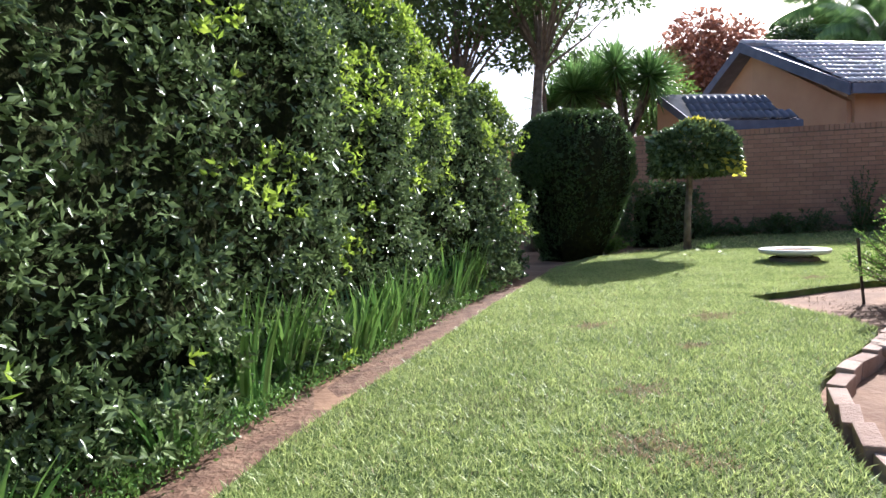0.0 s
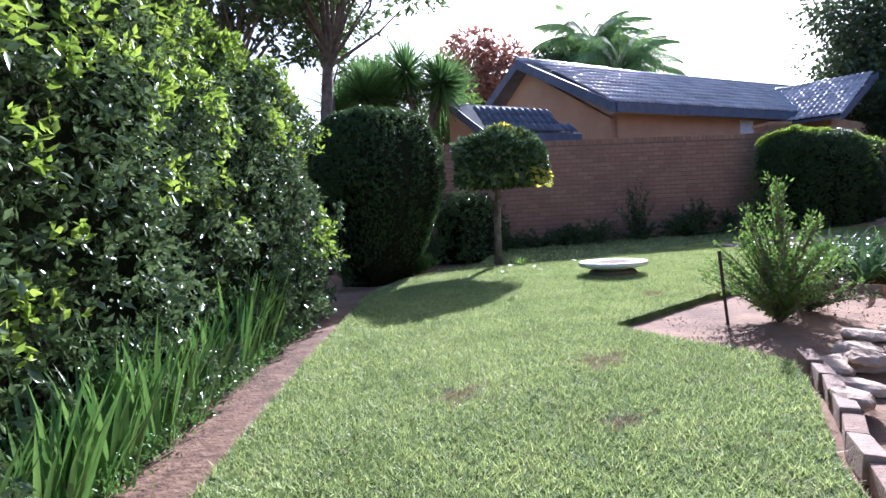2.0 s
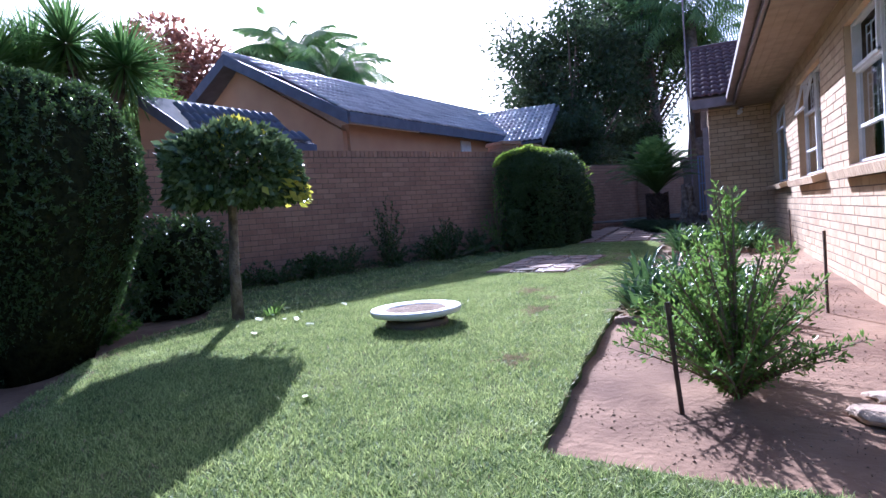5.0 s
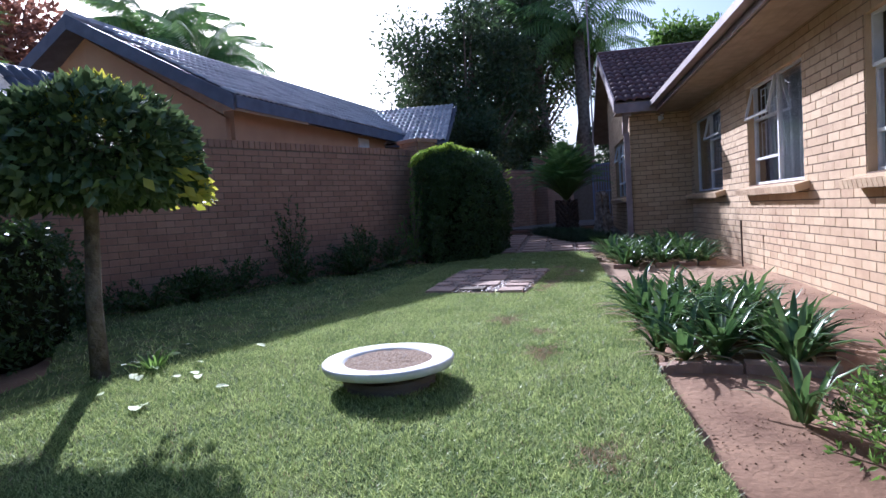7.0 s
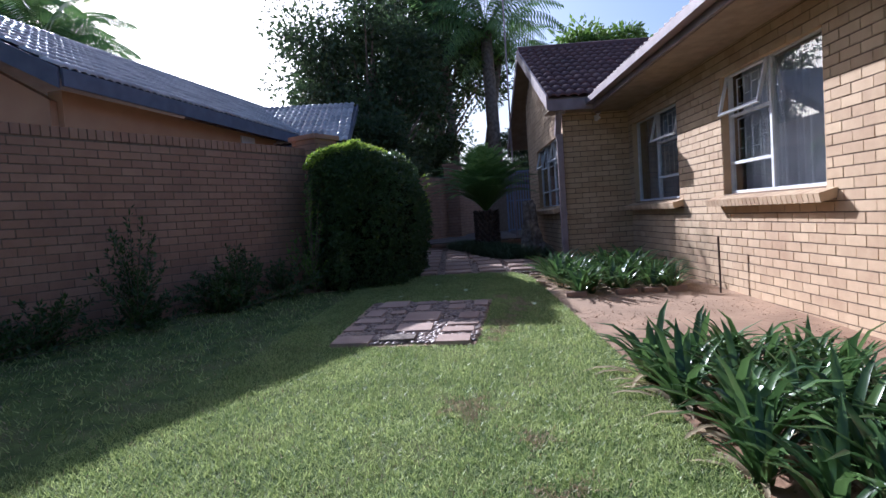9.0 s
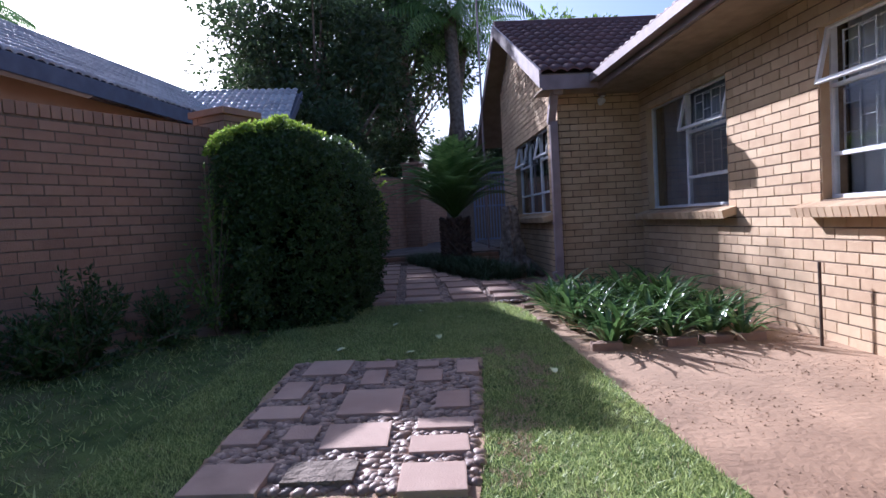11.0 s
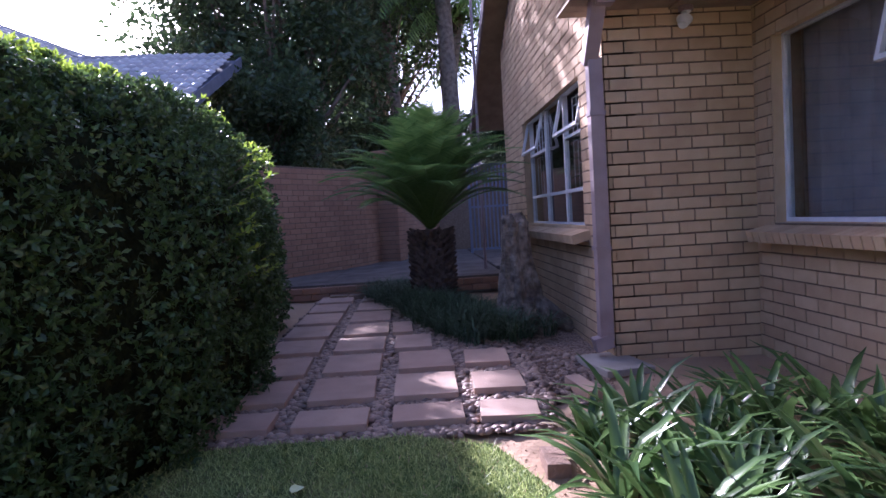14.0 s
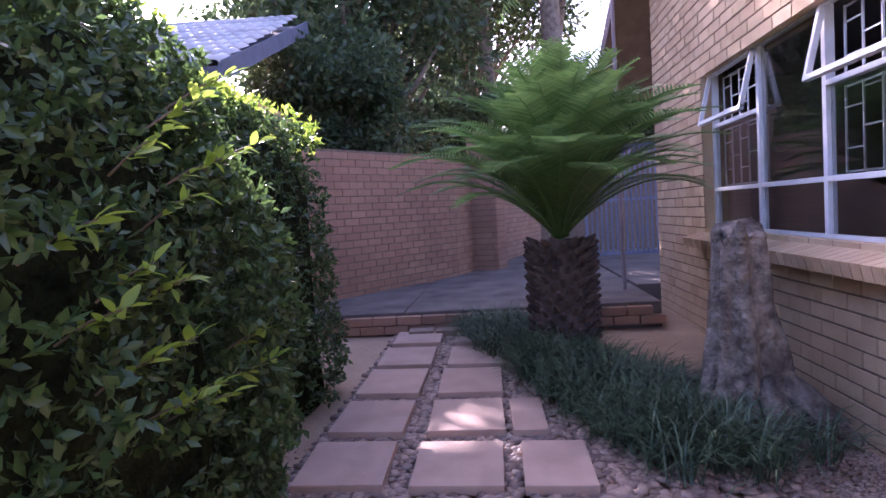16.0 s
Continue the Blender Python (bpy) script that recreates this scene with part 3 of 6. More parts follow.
RIDGE_X, RIDGE_Z = 19.5, 4.42


def gable_top(u):
    x = WX + u
    return EAVE + 0.02 + (RIDGE_Z - EAVE - 0.12) * max(0.0, 1 - abs(x - RIDGE_X) / (RIDGE_X - WX))


brick_wall("wall_wing_gable", "buff face-brick gable wall of the side wing", (WX, WING_Y), (WING_END, WING_Y), -0.1, gable_top,
           [(WING_WIN[0] - WX, WING_WIN[1] - WX, SILL + 0.02, HEAD)], parts_in=lambda u, z: u < 2.6 and 0.2 < z < 2.2, seed=6)
brick_wall("wall_wing_side", "buff face-brick short return wall of the side wing", (WX, 5.0), (WX, WING_Y - 0.001), -0.1, 2.72, (), seed=8, parts_in=lambda u, z: True)

# the garden wall towards the neighbours
P_COR = (15.05, 10.05)
brick_wall("wall_garden", "tall garden boundary wall of reddish buff brick", P_COR, (5.2, 15.9), -0.2, 2.04, (), M_SHADEBRICK, M_SHADEBRICK_PART, 0.23,
           parts_in=lambda u, z: u < 4.2 and 1.0 < z, seed=11)
brick_wall("wall_garden_far", "garden boundary wall of reddish brick behind the hedges", (20.3, 10.1), (15.45, 10.14), -0.1, 2.15, (), M_SHADEBRICK, M_SHADEBRICK_PART, 0.23, seed=12)
brick_wall("wall_garden_end", "brick boundary wall at the end of the paved path", (22.9, 8.4), (20.3, 10.1), -0.1, 2.16, (), M_SHADEBRICK, M_SHADEBRICK_PART, 0.23,
           parts_in=lambda u, z: True, seed=13)
brick_wall("wall_garden_side", "brick boundary wall running past the cycad", (27.6, 6.9), (22.9, 8.4), -0.1, 2.16, (), M_SHADEBRICK, M_SHADEBRICK_PART, 0.23, seed=14)


w_g = bpy.data.objects["wall_garden"]
a_g = (Vector((5.2, 15.9, 0)) - Vector((*P_COR, 0))).normalized()
o_g = Vector((-a_g.y, a_g.x, 0))
m_g = mesh_of("soldier_brick", [(x * 0.0375, y * 0.125, q * 0.055) for x, y, q in BRICK_V], BRICK_F, M_SHADEBRICK_PART)
rest_g = []
for k in range(130):
    at_g = Vector((*P_COR, 2.105)) + a_g * (0.05 + 0.086 * k) - o_g * 0.115
    if k < 60:
        LATE_SOLDIER.append((w_g, m_g, at_g, math.atan2(a_g.y, a_g.x)))
    else:
        rest_g.append((at_g, tuple(a_g * 0.0375), tuple(o_g * 0.125), (0, 0, 0.055)))
part("coping", boxes_mesh("coping", rest_g, M_SHADEBRICK), w_g, kind="stuff")
part("coping_mortar", box_bm((11.3, 0.22, 0.10), tuple(Vector((*P_COR, 2.09)) + a_g * 5.65 - o_g * 0.115), turn=Matrix.Rotation(math.atan2(a_g.y, a_g.x), 4, "Z")), w_g, M_MORTAR)


def brick_pillar(name, x, y, turn, w, top, label):
    p = thing(name, label, "pillar", (x, y, ground(x, y)))
    items = []
    c, z = 0, ground(x, y) - 0.05
    ca, sa = math.cos(turn), math.sin(turn)
    part("pillar_core", box_bm((w - 0.02, w - 0.02, top - z), (x, y, (top + z) / 2), turn=Matrix.Rotation(turn, 4, "Z")), p, M_MORTAR)
    while z < top - 0.05:
        for k in range(4):
            ang = turn + k * math.pi / 2
            a, o = Vector((math.cos(ang), math.sin(ang), 0)), Vector((-math.sin(ang), math.cos(ang), 0))
            cut = 0.13 if (c + k) % 2 else -0.13
            for u0, u1 in ((-w / 2, cut * w / 0.4), (cut * w / 0.4, w / 2)):
                items.append((Vector((x, y, z + COURSE / 2)) + a * ((u0 + u1) / 2) + o * (w / 2 - 0.025), tuple(a * ((u1 - u0) / 2 - 0.005)), tuple(o * 0.03), (0, 0, (COURSE - 0.011) / 2)))
        z += COURSE
        c += 1
    part("brickwork", boxes_mesh("pillar_bricks", items, M_SHADEBRICK), p, kind="stuff")
    part("cap", box_bm((w + 0.07, w + 0.07, 0.07), (x, y, top + 0.03), 0.01, turn=Matrix.Rotation(turn, 4, "Z")), p, M_SHADEBRICK)
    return p


brick_pillar("brick_pillar", 15.2, 9.98, radians(-31), 0.46, 2.28, "square brick pillar with flat cap ending the garden wall")
brick_pillar("brick_pillar", 23.7, 7.95, radians(-18), 0.42, 2.5, "brick pillar standing higher than the boundary wall beside it")


# ---- roofs ----
def tile_shape(w, l, mat, name="roof_tile", h=0.045):
    """One double-rolled roof tile, w across and l up the slope, its lower edge raised over the next."""
    us = [0, 0.12, 0.25, 0.38, 0.5, 0.62, 0.75, 0.88, 1.0]
    hs = [0.0, 0.75, 1.0, 0.75, 0.0, 0.75, 1.0, 0.75, 0.0]
    vs, fs = [], []
    for v, dz in ((0, 0.028), (1, 0.0)):
        for u, q in zip(us, hs):
            vs.append((u * w, v * l, dz + q * h))
    for u, q in zip(us, hs):
        vs.append((u * w, 0, 0.004 + q * h * 0.8))
    k = len(us)
    for i in range(k - 1):
        fs.append((i, i + 1, k + i + 1, k + i))
        fs.append((2 * k + i, 2 * k + i + 1, i + 1, i))
    return mesh_of(name, vs, fs, mat, True), vs, fs


def tiled_face(roof, corner, along, up, width, height, mat, single, clip=None, w=0.33, l=0.32, limit=300):
    """Tiles over one roof face from its lower corner; along and up are unit vectors."""
    me, vs, fs = tile_shape(w, l + 0.03, mat)
    corner, along, up = Vector(corner), Vector(along).normalized(), Vector(up).normalized()
    n = along.cross(up)
    if n.z < 0:
        n = -n
    base = np.array(vs)
    vv, ff, k, todo = [], [], 0, []
    r = random.Random(3)
    for j in range(int(height / l)):
        for i in range(int(width / w)):
            u, v = i * w, j * l
            if clip and not clip(u + w / 2, v + l / 2):
                continue
            o = corner + along * u + up * v + n * (0.02 + 0.006 * r.random())
            if single and len(todo) < limit:
                todo.append(Matrix(((along.x, up.x, n.x, o.x), (along.y, up.y, n.y, o.y), (along.z, up.z, n.z, o.z), (0, 0, 0, 1))))
            else:
                vv.append(np.array(o) + base @ np.array([along, up, n]))
                ff += [tuple(q + k for q in f) for f in fs]
                k += len(base)
    if vv:
        part("roof_tiling", mesh_of("roof_tiling", np.concatenate(vv), ff, mat, True), roof, kind="stuff")
    LATE_TILES.append((roof, me, todo))


LATE_TILES = []


def slab_face(pts, thick, mat, name, parent):
    """A flat sheet of some thickness under the corner points."""
    bm = bmesh.new()
    n = (Vector(pts[1]) - Vector(pts[0])).cross(Vector(pts[2]) - Vector(pts[0])).normalized()
    if n.z < 0:
        n = -n
    a = [bm.verts.new(p) for p in pts]
    b = [bm.verts.new(Vector(p) - n * thick) for p in pts]
    bm.faces.new(a)
    bm.faces.new(b[::-1])
    for i in range(len(pts)):
        j = (i + 1) % len(pts)
        bm.faces.new((a[j], a[i], b[i], b[j]))
    bmesh.ops.recalc_face_normals(bm, faces=bm.faces[:])
    return part(name, bm, parent, mat)


def board(name, p, q, high, thick, mat, parent, label=""):
    """A board on edge from p to q; p and q are its upper edge."""
    p, q = Vector(p), Vector(q)
    d = (q - p).normalized()
    side = d.cross(Vector((0, 0, 1))).normalized()
    down = Vector((0, 0, -high))
    bm = bmesh.new()
    v = [bm.verts.new(c + side * s * thick / 2 + z) for c in (p, q) for s in (-1, 1) for z in (Vector(), down)]
    for f in ((0, 1, 3, 2), (4, 6, 7, 5), (0, 4, 5, 1), (2, 3, 7, 6), (0, 2, 6, 4), (1, 5, 7, 3)):
        bm.faces.new([v[i] for i in f])
    bmesh.ops.recalc_face_normals(bm, faces=bm.faces[:])
    return part(name, bm, parent, mat, label)


roof_main = tagged(new("roof_main"), "low maroon tiled roof with wooden fascia and boarded soffit", "roof", kind="structure")
EY, PITCH = 5.62, radians(23)
slope = Vector((0, -math.cos(PITCH), math.sin(PITCH)))
RX0 = 6.85
c0 = Vector((RX0, EY, EAVE + 0.06))
L_MAIN = 6.2
slab_face([c0, c0 + Vector((16.05 - RX0, 0, 0)), c0 + Vector((16.05 - RX0, 0, 0)) + slope * L_MAIN, c0 + slope * L_MAIN], 0.05, M_SOFFIT, "roof_deck", roof_main)
tiled_face(roof_main, c0 + Vector((0, 0, 0.0)), (1, 0, 0), slope, 16.2 - RX0, L_MAIN, M_TILE, False)
board("fascia", (RX0, EY + 0.015, EAVE + 0.07), (16.02, EY + 0.015, EAVE + 0.07), 0.2, 0.03, M_FASCIA, roof_main, "mauve-grey painted fascia board")
bm = box_bm((16.0 - RX0, 0.115, 0.01), ((16.0 + RX0) / 2, EY + 0.09, EAVE - 0.05))
for y in (EY + 0.035, EY + 0.145):
    box_bm((16.0 - RX0, 0.006, 0.09), ((16.0 + RX0) / 2, y, EAVE - 0.01), bm=bm)
part("gutter", bm, roof_main, M_FASCIA, "painted metal gutter")
bm = bmesh.new()
for k in range(6):
    box_bm((16.4 - RX0, 0.098, 0.014), ((16.4 + RX0) / 2, 5.05 + 0.1 * k, 2.60), bm=bm)
part("soffit", bm, roof_main, M_SOFFIT, "boarded soffit")

roof_wing = tagged(new("roof_wing"), "maroon tiled gable roof of the side wing with painted barge board", "roof", kind="structure")
run = RIDGE_X - 16.0
pit = math.atan2(RIDGE_Z - EAVE, run)
up_w = Vector((math.cos(pit), 0, math.sin(pit)))
L_W = run / math.cos(pit)
GY = WING_Y + 0.28
cw = Vector((16.0, GY, EAVE + 0.07))
slab_face([cw, cw + up_w * L_W, cw + up_w * L_W + Vector((0, -9, 0)), cw + Vector((0, -9, 0))], 0.05, M_SOFFIT, "roof_deck", roof_wing)
up_e = Vector((-math.cos(pit), 0, math.sin(pit)))
ce = cw + Vector((2 * run, 0, 0))
slab_face([ce, ce + up_e * L_W, ce + up_e * L_W + Vector((0, -9, 0)), ce + Vector((0, -9, 0))], 0.05, M_SOFFIT, "roof_deck_far", roof_wing)
tiled_face(roof_wing, cw, (0, -1, 0), up_w, 9, L_W, M_TILE, True, lambda u, v: True)
tiled_face(roof_wing, ce + Vector((0, -9, 0)), (0, 1, 0), up_e, 9, L_W, M_TILE, False)
board("barge_board", cw + Vector((-0.05, 0.02, 0.05)), cw + up_w * L_W + Vector((0, 0.02, 0.06)), 0.22, 0.03, M_FASCIA, roof_wing, "mauve-grey painted barge board")
board("barge_board", ce + Vector((0.05, 0.02, 0.05)), ce + up_e * L_W + Vector((0, 0.02, 0.06)), 0.22, 0.03, M_FASCIA, roof_wing, "mauve-grey painted barge board")
board("fascia", (15.985, GY, EAVE + 0.05), (15.985, EY, EAVE + 0.05), 0.17, 0.03, M_FASCIA, roof_wing, "mauve-grey painted fascia board")
bm = bmesh.new()
for k in range(4):
    box_bm((0.115, GY - 5.1, 0.014), (16.06 + 0.12 * k, (GY + 5.1) / 2, 2.615), bm=bm)
part("soffit", bm, roof_wing, M_SOFFIT, "boarded soffit")
board("barge_board", c0 + Vector((-0.02, 0.02, 0.05)), c0 + slope * L_MAIN + Vector((-0.02, 0, 0.06)), 0.22, 0.03, M_FASCIA, roof_main, "mauve-grey painted barge board")
bm = bmesh.new()
k = 0.0
while k < L_W:
    box_bm((0.16, 0.09, 0.11), cw + up_w * k + Vector((0.1, -0.10, -0.07)), bm=bm)
    k += 0.3
part("verge_tile", bm, roof_wing, M_TILE)
vs, fs = [], []
for i in range(28):
    v, f = tube([(RIDGE_X, GY - 0.33 * i, RIDGE_Z + 0.08), (RIDGE_X, GY - 0.33 * i - 0.35, RIDGE_Z + 0.095)], [0.12, 0.105], 8)
    fs += [tuple(q + len(vs) for q in g) for g in f]
    vs += v
part("ridge_tile", mesh_of("ridge_tiles", vs, fs, M_TILE), roof_wing, kind="stuff")

# rooms behind the windows, so that the glass looks into depth
house_rooms = tagged(new("rooms"), "dim plain rooms behind the windows", "room", kind="structure")
for x0, x1, y0, y1 in ((7.4, 16.42, 1.2, 4.76), (16.65, 20.8, 1.2, 5.84)):
    bm = bmesh.new()
    for size, at in (((x1 - x0, 0.1, 2.6), ((x0 + x1) / 2, y0, 1.3)), ((x1 - x0, y1 - y0, 0.1), ((x0 + x1) / 2, (y0 + y1) / 2, -0.02)), ((x1 - x0, y1 - y0, 0.1), ((x0 + x1) / 2, (y0 + y1) / 2, 2.56)),
                     ((0.1, y1 - y0, 2.6), (x0, (y0 + y1) / 2, 1.3)), ((0.1, y1 - y0, 2.6), (x1, (y0 + y1) / 2, 1.3))):
        box_bm(size, at, bm=bm)
    part("room_shell", bm, house_rooms, M_INSIDE)


# ---- windows: steel frames with an open top-hung light and burglar bars ----
def steel_window(name, x0, x1, y, lights, label, curtain=True, sill=SILL, open_lights=()):
    """A window in a wall that looks along +y. lights: the columns as (width share, split) where split columns have three panes."""
    w = thing(name, label, "window", ((x0 + x1) / 2, y, sill))
    for nm, size, at in (("reveal", (0.012, 0.085, HEAD - sill), (x0 + 0.006, y - 0.045, (HEAD + sill) / 2)), ("reveal", (0.012, 0.085, HEAD - sill), (x1 - 0.006, y - 0.045, (HEAD + sill) / 2)),
                         ("lintel_reveal", (x1 - x0 - 0.03, 0.085, 0.012), ((x0 + x1) / 2, y - 0.045, HEAD - 0.006))):
        part(nm, box_bm(size, at), w, M_BRICK_PART)
    yc = y - 0.10
    fb = 0.035
    bm = bmesh.new()
    W, H = x1 - x0, HEAD - sill
    for sx in (x0 + fb / 2, x1 - fb / 2):
        box_bm((fb, 0.05, H), (sx, yc, sill + H / 2), bm=bm)
    for sz in (sill + fb / 2, HEAD - fb / 2):
        box_bm((W - 2 * fb, 0.05, fb), ((x0 + x1) / 2, yc, sz), bm=bm)
    part("window_frame", bm, w, M_FRAME)
    x = x1
    for k, (share, split) in enumerate(lights):
        xa, xb = x - W * share, x
        x = xa
        if k:
            part("mullion", box_bm((0.04, 0.05, H - 2 * fb), (xb, yc, sill + H / 2), 0.004), w, M_FRAME)
        cx, cw_ = (xa + xb) / 2, xb - xa - 0.05
        rows = [(sill + fb, sill + 0.33), (sill + 0.33, sill + 0.83), (sill + 0.83, HEAD - fb)] if split else [(sill + fb, sill + 0.33), (sill + 0.33, HEAD - fb)] if split is None else [(sill + fb, HEAD - fb)]
        for j, (za, zb) in enumerate(rows):
            if j:
                part("transom", box_bm((cw_ + 0.02, 0.05, 0.03), (cx, yc, za), 0.004), w, M_FRAME)
            if split and j == 2:
                hgt = zb - za - 0.02
                tilt = radians(13) if open_lights == "all" or k in open_lights else 0.0
                turn = Matrix.Translation((cx, yc + 0.035, zb)) @ Matrix.Rotation(tilt, 4, "X")
                sash = bmesh.new()
                for sx in (-cw_ / 2, cw_ / 2):
                    box_bm((0.03, 0.03, hgt), (sx, 0, -hgt / 2), bm=sash)
                for sz in (0, -hgt):
                    box_bm((cw_ + 0.03, 0.03, 0.03), (0, 0, sz), bm=sash)
                bmesh.ops.transform(sash, matrix=turn, verts=sash.verts[:])
                so = part("sash", sash, w, M_FRAME, "open top-hung window sash" if tilt else "")
                gl = box_bm((cw_ - 0.03, 0.004, hgt - 0.03), (0, 0, -hgt / 2))
                bmesh.ops.transform(gl, matrix=turn, verts=gl.verts[:])
                part("pane", gl, so, M_GLASS)
            else:
                part("pane", box_bm((cw_, 0.004, zb - za - 0.01), (cx, yc, (za + zb) / 2)), w, M_GLASS)
            if split and j:
                bars = bmesh.new()
                yb = yc - 0.06
                n = 5
                for i in range(n + 1):
                    box_bm((0.010, 0.010, zb - za - 0.05), (xa + 0.05 + (cw_ - 0.05) * i / n, yb, (za + zb) / 2), bm=bars)
                for i in range(n):
                    for zz in ((0.72, 0.30), (0.50, 0.88))[i % 2]:
                        box_bm(((cw_ - 0.05) / n - 0.011, 0.008, 0.008), (xa + 0.05 + (cw_ - 0.05) * (i + 0.5) / n, yb, za + (zb - za) * zz), bm=bars)
                for zz in (za + 0.03, zb - 0.03):
                    box_bm((cw_ - 0.03, 0.008, 0.010), (xa + 0.05 + (cw_ - 0.05) / 2, yb - 0.010, zz), bm=bars)
                part("burglar_bars", bars, w, M_FRAME)
    if curtain:
        cur = thing("curtain", "grey-blue curtain hanging in folds behind the window" if x0 > 14 else "pale net curtain hanging in folds behind the window", "curtain", ((x0 + x1) / 2, y - 0.32, sill))
        vs, fs, n = [], [], 150
        for i in range(n + 1):
            xx = x0 - 0.1 + (W + 0.2) * i / n
            yy = y - 0.30 + 0.03 * math.sin(i * 0.62) + 0.02 * math.sin(i * 0.23 + 1)
            vs += [(xx, yy, sill - 0.2), (xx, yy + 0.01 * math.sin(i * 0.4), HEAD + 0.1)]
        fs = [(2 * i, 2 * i + 2, 2 * i + 3, 2 * i + 1) for i in range(n)]
        part("cloth", mesh_of("curtain_cloth", vs, fs, M_CURTAIN if x0 > 14 else M_NET, True), cur)
    s = thing("window_sill", "sloping brick-on-edge window sill in buff brick", "window sill", ((x0 + x1) / 2, y, sill))
    m = mesh_of("sill_brick", [(a * 0.034, b * 0.12, c * 0.038) for a, b, c in ((-1, -1, -1), (1, -1, -1), (1, 1, -1), (-1, 1, -1), (-1, -1, 1), (1, -1, 1), (1, 1, 1), (-1, 1, 1))],
                [(0, 3, 2, 1), (4, 5, 6, 7), (0, 1, 5, 4), (1, 2, 6, 5), (2, 3, 7, 6), (3, 0, 4, 7)], M_BRICK_PART)
    x = x0 - 0.10
    part("sill_bed", box_bm((W + 0.24, 0.15, 0.05), ((x0 + x1) / 2, y - 0.02, sill - 0.085)), s, M_MORTAR)
    while x < x1 + 0.12:
        o = part("brick", m, s)
        o.matrix_basis = pose(x, y + 0.03, sill - 0.058, -14, 0, 0)
        o.matrix_parent_inverse = s.matrix_basis.inverted()
        x += 0.077
    return w


steel_window("window_1", *WINDOWS[0], 5.0, [(0.49, False), (0.51, True)], "white steel window with an open top light and grey curtains", open_lights=(1,))
steel_window("window_2", *WINDOWS[1], 5.0, [(0.48, True), (0.52, False)], "white steel window in sunlit brick, top light open over burglar bars", open_lights=(0,))
steel_window("window_3", *WINDOWS[2], 5.0, [(0.45, True), (0.55, False)], "white steel window in sunlit brick wall reflecting the garden", open_lights=())
steel_window("window_4", *WING_WIN, WING_Y, [(0.34, True), (0.32, None), (0.34, True)], "white steel window with two open top lights and no curtain", False, SILL + 0.02, open_lights="all")

# rainwater pipe on the wing's corner
pipe = thing("downpipe", "mauve-painted square rainwater pipe fixed to the brick corner", "downpipe", (WX, WING_Y + 0.05, 0.25))
part("pipe", box_bm((0.088, 0.10, 2.0), (WX, WING_Y + 0.065, 1.28), 0.008), pipe, M_PIPE)
part("swan_neck", box_bm((0.088, 0.10, 0.46), (16.25, WING_Y + 0.09, 2.44), 0.008, turn=Matrix.Rotation(radians(-35), 4, "Y")), pipe, M_PIPE)
part("pipe_head", box_bm((0.10, 0.12, 0.2), (16.10, WING_Y + 0.06, 2.66), 0.008), pipe, M_PIPE)
part("pipe_shoe", box_bm((0.10, 0.13, 0.10), (WX, WING_Y + 0.09, 0.27), 0.006, turn=Matrix.Rotation(radians(-15), 4, "X")), pipe, M_PIPE)
for z in (0.95, 1.9):
    part("bracket", box_bm((0.104, 0.115, 0.03), (WX, WING_Y + 0.065, z)), pipe, M_PIPE)
lamp = thing("eave_lamp", "small round lamp fitting under the eaves at the inner corner", "lamp", (16.35, 5.55, 2.55))
part("lamp_base", mesh_of("lamp_base", *tube([(16.30, 5.50, 2.60), (16.30, 5.50, 2.56)], [0.05, 0.05], 12), M_FASCIA), lamp)
part("lamp_globe", mesh_of("lamp_globe", *tube([(16.30, 5.50, 2.56), (16.28, 5.52, 2.50), (16.25, 5.55, 2.45)], [0.035, 0.055, 0.03], 12), M_FRAME), lamp)


# ---- the neighbours' houses beyond the wall ----
nh = thing("neighbour_house", "peach-plastered house with a grey tiled gable roof beyond the garden wall", "house", (16, 14, 0.3))
RA, RB = Vector((13.75, 15.85, 4.85)), Vector((25.2, 14.6, 4.85))
EA, EB = Vector((13.75, 12.75, 3.15)), Vector((21.5, 11.35, 3.15))
upn = (RA - EA)
FA = RA + Vector((upn.x * 1 + 0.6, 3.4, -1.75))
slab_face([EA, EB, RB, RA], 0.08, M_NFASCIA, "roof", nh)
roofn = nh
slab_face([RA, RB, RB + Vector((0.6, 3.4, -1.75)), FA], 0.08, M_NFASCIA, "roof_back", nh)
al = (EB - EA).normalized()
nn = al.cross(RA - EA).normalized()
upv = nn.cross(al).normalized()
if upv.z < 0:
    upv = -upv
slope_len = abs((RA - EA).dot(upv))
tiled_face(nh, EA + Vector((0, 0, 0.02)), al, upv, 12.0, slope_len, M_TILE2, False, lambda u, v: u < 8.2 + v * 1.1 and u > (RA - EA).dot(al) * v / slope_len - 0.1, w=0.30, l=0.33)
board("fascia", EA + Vector((0, -0.03, 0.04)), EB + Vector((0, -0.03, 0.04)), 0.22, 0.04, M_NFASCIA, nh, "blue-grey fascia board")
board("barge_board", EA + Vector((-0.03, 0, 0.05)), RA + Vector((-0.03, 0, 0.06)), 0.26, 0.05, M_NFASCIA, nh, "blue-grey barge board")
board("barge_board", RA + Vector((-0.03, 0, 0.06)), FA + Vector((-0.03, 0, 0.05)), 0.26, 0.05, M_NFASCIA, nh, "blue-grey barge board")
bm = bmesh.new()
g = [EA + Vector((0.35, 0.4, 0)), RA + Vector((0.35, 0, 0)), FA + Vector((0.35, -0.4, 0))]
lo = [Vector((q.x, q.y, 0)) for q in g]
